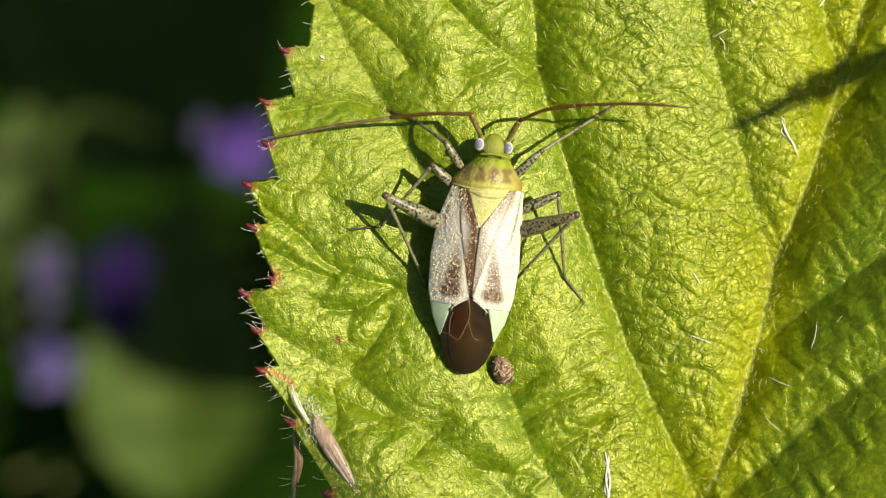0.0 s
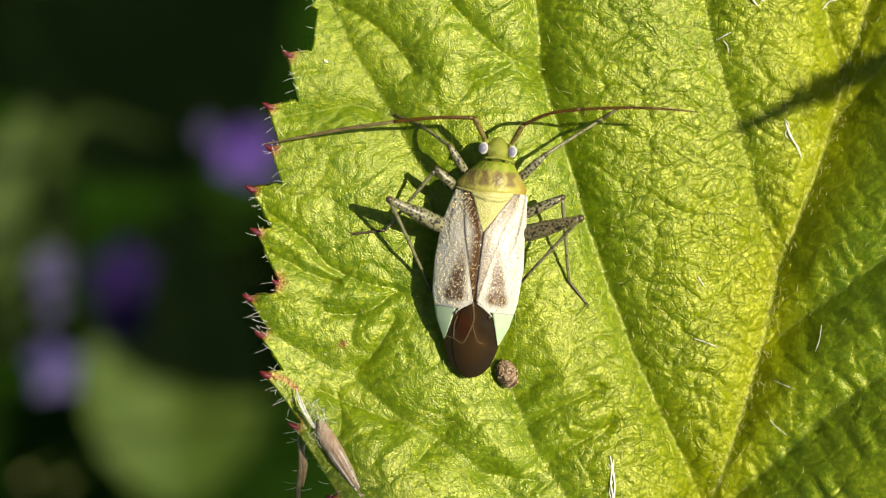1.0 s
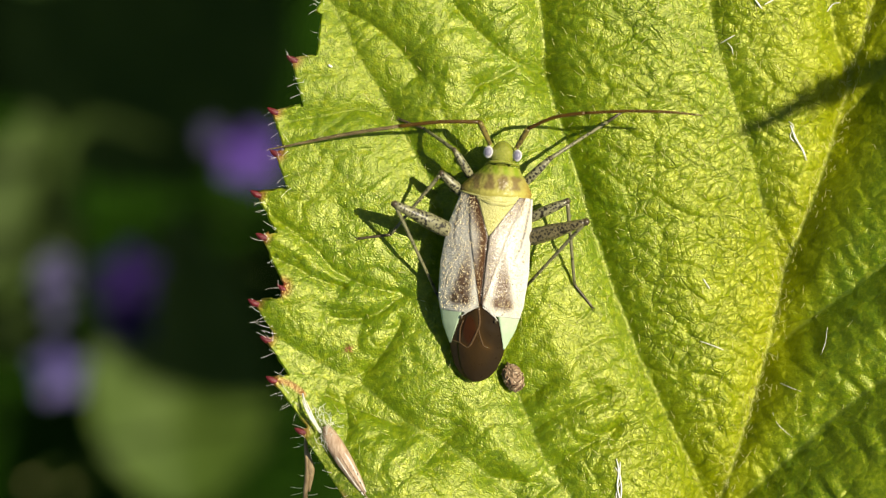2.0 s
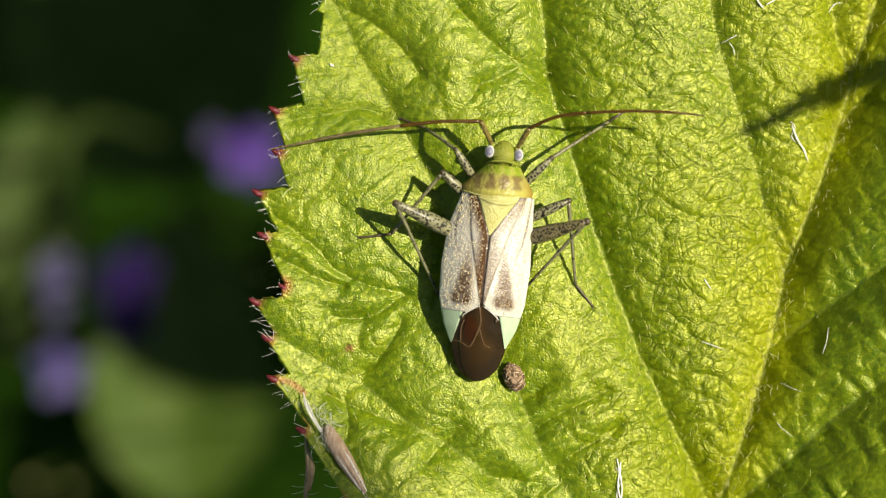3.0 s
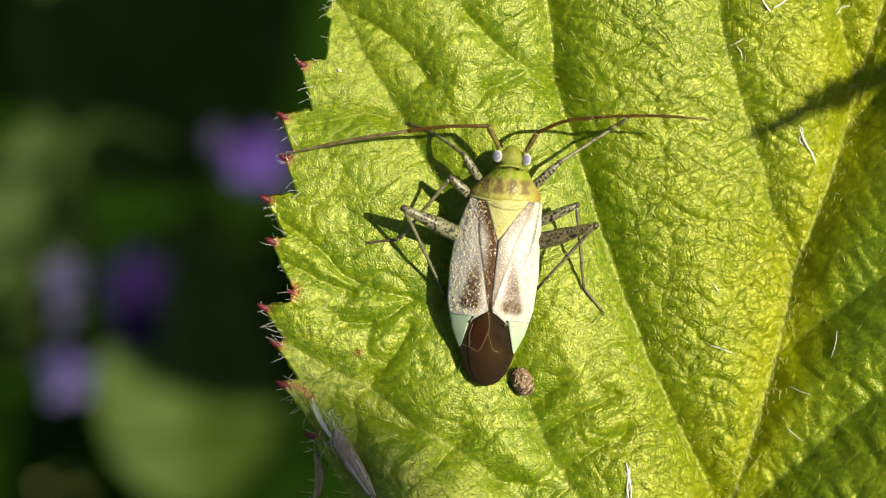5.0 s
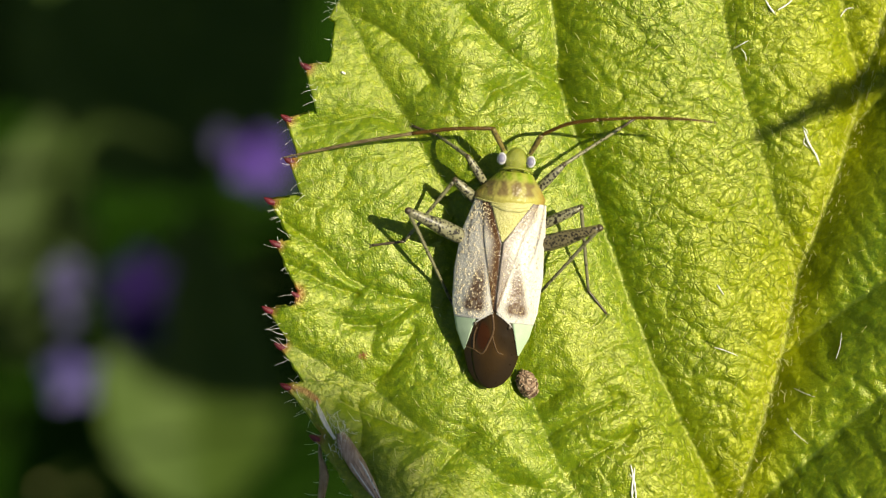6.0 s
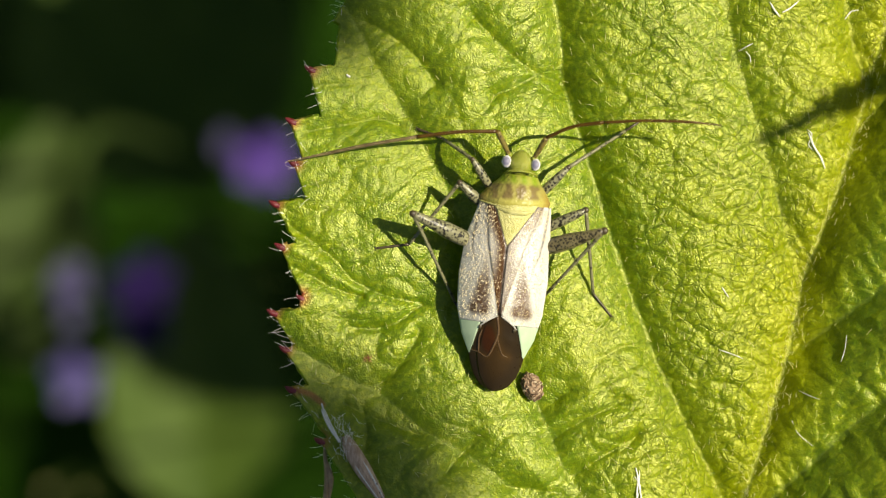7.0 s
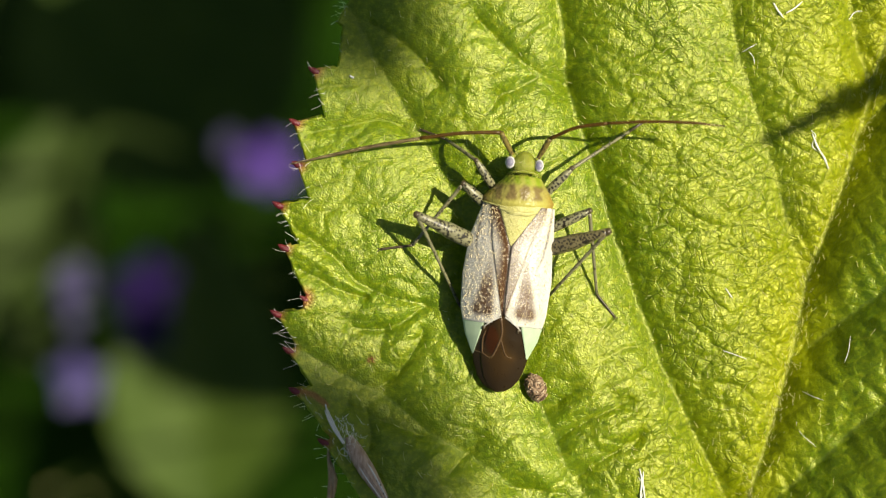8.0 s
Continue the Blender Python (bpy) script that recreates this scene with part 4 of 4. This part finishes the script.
def build_husk():
    husk = thing("seed_husk", "dry pale pinkish brown husk caught on the leaf margin", "husk")
    z = float(leaf_z(-3.8, -7.2)[0])
    line = [(-4.46, -5.85, z + 0.08), (-4.26, -6.30, z + 0.15), (-3.82, -7.05, z + 0.20), (-3.34, -7.85, z + 0.15), (-2.92, -8.55, z + 0.02)]
    part("shell", tube(line, [0.12, 0.24, 0.29, 0.29, 0.22, 0.14, 0.03], 16, 0.55), HUSK, husk)
    for o in (-0.14, 0.0, 0.15):
        ridge = [(x + o * (1 - abs(k - 2) * 0.4), y + o * 0.3, zz + 0.14 - abs(o) * 0.25 - 0.04 * abs(k - 2)) for k, (x, y, zz) in enumerate(line)]
        part("ridge", tube(ridge, [0.01, 0.035, 0.04, 0.03, 0.008], 7), FIBRE if o else HUSK, husk, "pale lengthwise ridge")
    rng = random.Random(8)
    for k in range(8):
        o, e = rng.uniform(-0.07, 0.07), rng.uniform(-0.15, 0.15)
        strand = [(-5.24 + o, -4.85 + e, z - 0.05), (-5.10 + o, -5.25, z + 0.06 + 0.1 * rng.random()), (-4.92 + o * 0.8, -5.62, z + 0.14), (-4.64 + o * 0.6, -6.02 + e * 0.5, z + 0.18)]
        part("strand", tube(strand, [0.010, 0.028, 0.036, 0.012], 6, 0.5, 4), FIBRE, husk, "white papery strand")
    # fine web of fibres over the upper end, dark specks on the lower
    web = []
    for k in range(46):
        x, y = rng.gauss(-4.55, 0.22), rng.gauss(-5.75, 0.35)
        a, l = rng.uniform(-2.6, -0.4), rng.uniform(0.2, 0.55)
        web.append(tube([(x, y, z + 0.12), (x + 0.5 * l * math.cos(a), y + 0.5 * l * math.sin(a), z + 0.28 + 0.1 * rng.random()), (x + l * math.cos(a + 0.4), y + l * math.sin(a + 0.4), z + 0.18)], [0.006, 0.006, 0.003], 4, smooth=2, cap=False))
    part("web", joined(web), HAIR, husk, "fine white web of fibres", "stuff")
    for k in range(9):
        f = rng.uniform(0.55, 0.92)
        p = curve(line, 20)[int(f * 80)]
        o = rng.uniform(-0.16, 0.2) * (1.1 - f) * 2
        part("speck", ball((p[0] + o, p[1] + o * 0.4, p[2] + 0.17 * (1.25 - f) - 0.10 * abs(o)), (0.03, 0.045, 0.03), 6, 8), BRISTLE, husk, "tiny black speck")


def build_fibres():
    for pts, r, label in (
            ([(12.10, 4.62), (12.28, 4.15), (12.55, 3.75), (12.72, 3.35)], 0.04, "stiff white plant fibre lying on the leaf"),
            ([(5.75, -7.2), (5.82, -7.6), (5.78, -8.2), (5.86, -8.7), (5.80, -9.2)], 0.035, "white frayed fibre lying on the leaf"),
            ([(5.88, -7.3), (5.86, -7.8), (5.92, -8.3), (5.84, -9.3)], 0.03, "white frayed fibre lying on the leaf"),
            ([(5.70, -7.5), (5.90, -7.9), (5.74, -8.5), (5.92, -9.0)], 0.022, "thin white fibre lying on the leaf"),
            ([(12.05, 4.75), (12.22, 4.55), (12.10, 4.20), (12.35, 3.95)], 0.016, "thin white fibre lying on the leaf"),
            ([(9.85, 7.55), (10.0, 7.35), (10.05, 7.10)], 0.014, "thin white fibre lying on the leaf"),
            ([(9.62, 7.55), (9.85, 7.68), (10.12, 7.82)], 0.018, "tiny white splinter lying on the leaf"),
            ([(10.70, 9.25), (10.85, 8.98), (11.06, 8.72)], 0.035, "stiff white plant fibre lying on the leaf"),
            ([(11.15, 8.88), (11.45, 9.05), (11.75, 9.30)], 0.030, "white frayed fibre lying on the leaf"),
            ([(13.55, 8.72), (13.78, 9.00), (14.05, 9.05)], 0.020, "thin white fibre lying on the leaf"),
            ([(8.90, -0.85), (9.03, -1.05), (9.15, -1.22)], 0.022, "tiny white splinter lying on the leaf"),
            ([(8.80, -3.08), (9.22, -3.22), (9.65, -3.40)], 0.016, "thin white fibre lying on the leaf"),
            ([(11.65, -4.58), (12.00, -4.75), (12.35, -4.88)], 0.011, "thin white fibre lying on the leaf"),
            ([(13.30, -2.60), (13.20, -3.10), (13.05, -3.55)], 0.011, "thin white fibre lying on the leaf"),
            ([(11.40, -5.65), (11.60, -6.10), (12.10, -6.55)], 0.010, "thin white fibre lying on the leaf"),
            ([(-4.30, 6.78), (-4.24, 6.72), (-4.16, 6.70)], 0.045, "white speck on the leaf")):
        line = [(x, y, float(leaf_z(x, y)[0]) + r * 0.8 + 0.03) for x, y in pts]
        ob = part("fibre", tube(line, [r * 0.5, r, r * 0.8, r * 1.05, r * 0.3], 7, 0.6), FIBRE)
        tagged(ob, label, "fibre")


def build_dry_stalk():
    stalk = thing("dry_stalk", "withered brown stalk hanging behind the leaf margin", "stalk")
    part("stem", tube([(-5.22, -6.1, 0.45), (-5.2, -6.6, 0.75), (-5.15, -7.4, 0.75), (-5.25, -8.6, 0.6), (-5.3, -10.5, -2), (-5.4, -16, -60), (-5.5, -18, -420)], [0.03, 0.07, 0.09, 0.08, 0.12, 0.3, 0.6], 10), DRY, stalk)
    part("sheath", tube([(-5.15, -6.7, 0.8), (-5.02, -7.4, 0.8), (-5.1, -8.2, 0.7)], [0.03, 0.13, 0.04], 8, 0.5), DRY, stalk, "dry curled sheath")
    rng = random.Random(2)
    pieces = []
    for _ in range(13):
        y = rng.uniform(-9.5, -6.4)
        a = rng.uniform(2.4, 3.9) if rng.random() < 0.7 else rng.uniform(-0.6, 0.6)
        length = rng.uniform(0.2, 0.6)
        pieces.append(tube([(-5.2, y, 0.65), (-5.2 + 0.5 * length * math.cos(a), y + 0.5 * length * math.sin(a), 0.75), (-5.2 + length * math.cos(a), y + length * math.sin(a) + 0.05, 0.75)], [0.008, 0.007, 0.003], 4, smooth=2))
    part("stalk_hairs", joined(pieces), HAIR, stalk, kind="stuff")


# ---------------------------------------------------------------- behind the leaf
def leaf_blade(length, width, fold=0.25, rows=30, cols=16, seed=0):
    """A toothed, folded leaf blade along +y from its base."""
    vs = []
    for i in range(rows):
        s = i / (rows - 1)
        w = width * 0.5 * (math.sin(math.pi * min(1, s ** 0.8)) ** 0.8 + 0.01) * (1 + 0.03 * ((i * 7 + seed) % 3 - 1))
        for j in range(cols):
            t = 2 * j / (cols - 1) - 1
            z = abs(t) * w * fold + 0.05 * length * math.sin(s * 3.0 + seed) - 0.03 * length * math.cos(abs(t) * 5 + s * 22) * 0.3 * abs(t)
            vs.append((t * w, s * length, z))
    top = np.array(vs)
    under = top - np.array([0, 0, 0.25])
    f = grid_faces(rows, cols)
    g = grid_faces(rows, cols, True) + len(top)
    return np.vstack([top, under]), np.vstack([f, g])


GROUND = -420.0


def build_plant_leaf(at, length, width, rz, tilt, seed, label="dark green bramble leaf in the shade below", material=None):
    """A leaf on its own stalk, which stands on the ground; origin at the foot of the stalk."""
    x, y, z = at
    up = z - GROUND
    plant = thing("bush_leaf", label, "leaf", pose(x * MM, y * MM, GROUND * MM), "bush leaves")
    c, s = math.cos(radians(rz)), math.sin(radians(rz))
    v, f = leaf_blade(length, width, seed=seed)
    m = np.array(Euler((radians(tilt), 0, radians(rz))).to_matrix())
    v = v @ m.T + np.array([0, 0, up])
    part("blade", (v, f), material or GREEN_LEAF, plant)
    part("leaf_stalk", tube([(0, 0, 0), (2 * s, -2 * c, up * 0.5), (0.5 * s, -0.5 * c, up * 0.9), (0, 0, up)], [1.0, 0.8, 0.6, 0.5], 8), DARK_STEM, plant)
    return plant


def build_flower(at, size, material, seed, label):
    """A small flower head of five to six rounded petals round a tube, on a thin stalk."""
    x, y, z = at
    up = z - GROUND
    flower = thing("violet_flower", label, "flower", pose(x * MM, y * MM, GROUND * MM), "violet flowers")
    rng = random.Random(seed)
    count = 5 + seed % 2
    for k in range(count):
        a = 2 * math.pi * k / count + rng.uniform(-0.2, 0.2)
        v, f = ball((0, size * 0.42, 0), (size * 0.30, size * 0.45, size * 0.07), 8, 12)
        m = np.array((Euler((0, 0, a)).to_matrix() @ Euler((rng.uniform(-0.1, 0.5), 0, 0)).to_matrix()))
        part("petal", (np.array(v) @ m.T + np.array([0, 0, up]), f), material, flower)
    part("throat", tube([(0, 0, up - size * 0.7), (0, 0, up - size * 0.3), (0, 0, up + size * 0.1)], [size * 0.10, size * 0.16, size * 0.22], 10), material, flower)
    part("flower_stalk", tube([(0, 0, 0), (2, 1, up * 0.5), (0, 0, up - size * 0.65)], [0.6, 0.5, 0.4], 8), DARK_STEM, flower)
    return flower


def behind(x, y, z):
    """A place at height z on the line of sight to (x, y) of the leaf's level."""
    k = (H / MM - z) / (H / MM)
    return x * k, y * k, z


def build_background():
    n = 60
    r = np.concatenate([np.linspace(0, 600, 40), [900, 1600, 4000, 20000, 200000]])
    vs = []
    for rr in r:
        for k in range(n):
            a = 2 * math.pi * k / n
            px, py = rr * math.cos(a), rr * math.sin(a)
            vs.append((px, py, GROUND + (6 * math.sin(px * 0.05) * math.cos(py * 0.043) + 3 * math.sin(px * 0.13 + py * 0.11)) * (1 if rr < 700 else 0) - 3))
    faces = []
    for i in range(len(r) - 1):
        for k in range(n):
            faces.append([i * n + k, i * n + (k + 1) % n, (i + 1) * n + (k + 1) % n, (i + 1) * n + k][::-1])
    tagged(part("ground", (vs, faces), SOIL), "soil painted dark green for the shade it lies in", "ground", kind="structure")
    lit = "green leaf catching the sun on a tall stalk"
    build_plant_leaf(behind(-15.7, -3.4, -215), 32, 18, -8, 5, 1, lit, DIM_LEAF)
    build_plant_leaf(behind(-9.5, -8.9, -200), 37, 22, 0, 5, 2, lit, LIT_LEAF)
    build_plant_leaf(behind(-10.5, 2.6, -250), 36, 20, 35, 10, 3)
    build_plant_leaf(behind(-9.5, 2.2, -280), 58, 44, 10, 5, 11)
    build_plant_leaf(behind(-13.5, 6.0, -290), 40, 34, 40, 8, 12)
    # out of view: added to keep the sun off the two leaves above
    build_plant_leaf((70, 8, -140), 82, 66, 0, -6, 13, "unseen bramble leaf added to shade the plants below")
    # more unseen leaves lower down, towards the sun, added to darken the background
    for k, (lx, ly, lz, turn, size) in enumerate(((98, 2, -40, 10, 30), (90, 34, -42, -20, 42), (120, 20, -30, 0, 42), (128, -20, -36, 20, 42))):
        build_plant_leaf((lx, ly, lz), size, 36, turn, -8, 30 + k, "unseen bramble leaf added to shade the plants below")
    build_flower(behind(-7.1, 3.45, -180), 4.6, PETAL, 1, "violet blue flower behind the leaf margin")
    build_flower(behind(-8.4, 4.2, -190), 2.2, PETAL_PALE, 6, "half-open pale flower beside a violet one")
    build_flower(behind(-13.9, -4.1, -190), 4.4, PETAL_BLUE, 2, "violet blue flower among dark leaves")
    build_flower(behind(-14.1, -0.6, -175), 3.2, PETAL_PALE, 3, "pale lilac flower among dark leaves")
    build_flower(behind(-14.0, -1.9, -178), 1.8, PETAL_PALE, 7, "small pale lilac flower under a larger one")
    build_flower(behind(-11.5, -0.8, -185), 5.0, PETAL_SHADED, 4, "violet flower, deep shade painted into its petals")
    build_flower(behind(-11.4, -2.4, -195), 4.0, PETAL_SHADED, 8, "violet flower, deep shade painted into its petals")
    build_flower(behind(-14.9, -8.0, -190), 0.8, PETAL_CREAM, 5, "small yellowish white flower low among the leaves")
    build_flower(behind(-13.6, -8.2, -190), 0.7, PETAL_CREAM, 9, "small yellowish white flower low among the leaves")


def build_stem():
    """A leafless stem that crosses the view far below."""
    stem = thing("dark_stem", "dark green leaning stem far below the leaf", "stem")
    a, b, c = behind(-13.2, 4.6, -150), behind(-14.6, 0.6, -160), behind(-15.6, -2.4, -185)
    part("stalk", tube([(c[0] - 12, c[1] - 12, GROUND), c, b, a, (a[0] + 0.6, a[1] + 1.6, a[2] - 60), (a[0] + 1, a[1] + 2, a[2] - 150)], [1.3, 1.3, 1.2, 1.0, 0.8, 0.4], 10), DARK_STEM, stem)
    part("node", ball(b, (1.5, 1.5, 1.8), 8, 12), DARK_STEM, stem)


def build_sky_screen():
    """Bramble leaves added all round, beyond the view, to keep the low sky out."""
    first = None
    rng = random.Random(21)
    for k in range(64):
        a = 2 * math.pi * (k * 0.381966)
        toward = math.cos(a) > 0.3
        r = (180 if toward else 105) + 120 * (k / 63) ** 0.8
        z = rng.uniform(-120, -25) if toward else rng.uniform(-190, 70)
        m = pose(r * math.cos(a) * MM, r * math.sin(a) * MM, GROUND * MM, 0, 0, math.degrees(a) + rng.uniform(-40, 40))
        if k % 8 == 0:
            first = build_plant_leaf((0, 0, z), rng.uniform(45, 65), rng.uniform(34, 46), 90, -20, k, "large dark green bramble leaf added to block low sky")
            first.matrix_basis = m
        else:
            copy_thing(first, m)


# ---------------------------------------------------------------- what throws the shades: twigs beyond the view, towards the sun
def toward_sun(x, y, z, far):
    return x + SUN.x * far, y + SUN.y * far, z + SUN.z * far


def build_shade_twig():
    twig = thing("bramble_twig", "thorny bramble twig with a bud reaching over the leaf", "twig")
    line = [toward_sun(px, py, -0.9, 50) for px, py in ((10.3, 4.35), (11.3, 4.8), (12.3, 5.3), (13.9, 5.9), (15.7, 6.7), (20, 8.6), (30, 12))]
    low = [(100, 28, 25), (150, 34, -60), (160, 36, GROUND)]
    part("stem", tube(line + low, [0.16, 0.28, 0.30, 0.48, 0.5, 0.8, 1.2, 1.5], 10), STALK, twig)
    bx, by, bz = line[3]
    part("bud", ball((bx, by, bz), (0.95, 0.6, 0.6), 10, 14), STALK, twig)
    for k, (o, h) in enumerate(((-1.5, 0.9), (-0.9, -0.8), (0.9, 1.0), (2.0, -0.9), (3.2, 1.1))):
        part("thorn", tube([(bx + o, by + 0.3 * o, bz), (bx + o + 0.1, by + 0.3 * o + 0.5 * h, bz), (bx + o + 0.3, by + 0.3 * o + h, bz)], [0.25, 0.15, 0.02], 7), STALK, twig)
    return twig


def build_shade_leaf(cx, cy, far, size, turn, seed, broad=0.75):
    """A leaf on a long stalk between the sun and the place (cx, cy); it sways about its foot."""
    x, y, z = toward_sun(cx, cy, 0, far)
    foot_x, foot_y = x - 20, y + (320 if cy > 0 else -320)
    up = z - GROUND
    plant = thing("swaying_leaf", "bramble leaf swaying in the wind high over the others", "leaf", pose(foot_x * MM, foot_y * MM, GROUND * MM), "swaying leaves")
    v, f = leaf_blade(size, size * broad, 0.1, seed=seed)
    v = v - np.array([0, size * 0.5, 0])
    m = np.array((SUN.to_track_quat("Z", "Y").to_matrix() @ Euler((0, 0, radians(turn))).to_matrix()))
    centre = np.array([x - foot_x, y - foot_y, up])
    part("blade", (v @ m.T + centre, f), GREEN_LEAF, plant)
    base = m @ np.array([0, -size * 0.5, 0]) + centre
    part("leaf_stalk", tube([(0, 0, 0), tuple(base * np.array([0.35, 0.35, 0.5])), tuple(base * np.array([0.75, 0.75, 0.85])), tuple(base)], [2.0, 1.6, 1.1, 0.7], 8), STALK, plant)
    return plant, foot_x, foot_y, up


leaf = build_leaf()
bug, antennae = build_bug()
build_pellet()
build_husk()
build_fibres()
build_dry_stalk()
build_background()
build_stem()
build_sky_screen()
build_shade_twig()
shade_low = build_shade_leaf(-6.0, -7.0, 380, 12.0, -53, 8, 0.6)
shade_high = build_shade_leaf(-6.5, 9.8, 290, 7.5, 120, 9)


def sway(plant, rows):
    """Lean a plant about its foot so that its leaf shifts by (dx, dy) millimetres."""
    ob, fx, fy, up = plant
    walk(ob, [(t, pose(fx * MM, fy * MM, GROUND * MM, math.degrees(-dy / up), math.degrees(dx / up), 0)) for t, dx, dy in rows])


def motions():
    for ant, rows in zip(antennae, (((0, 0.0), (1.5, 0.0), (3.0, 0.25), (4.5, 0.3), (6.0, 0.35), (7.0, 0.6), (8.0, 0.9)),
                                    ((0, 0.0), (1.0, -0.25), (3.0, -0.45), (4.5, -0.65), (6.0, -0.75), (8.0, -0.8)))):
        o = ant.location.copy()
        walk(ant, [(t, pose(o.x, o.y, o.z, 0, 0, a)) for t, a in rows])
    sway(shade_low, [(0, -2.66, -1.98), (0.5, -1.94, -1.02), (1, -2.54, -1.82), (1.5, -3.14, -2.62), (2.8, -2.78, -2.14), (3.2, -1.64, -0.62), (3.5, -1.28, -0.14), (4, -1.76, -0.78), (4.5, -1.22, -0.06), (5.4, -1.64, -0.62), (6, -1.46, -0.38), (6.5, -0.92, 0.34), (7, -0.80, 0.50), (7.5, -0.68, 0.66), (8, -0.68, 0.66)])
    sway(shade_high, [(0, -4.5, 2.5), (1.5, -4.5, 2.5), (4.5, -3.2, 1.8), (5.8, -1.8, 1.0), (6.6, -0.7, 0.4), (7.2, 0.5, -0.3), (8.0, 1.1, -0.7)])


motions()
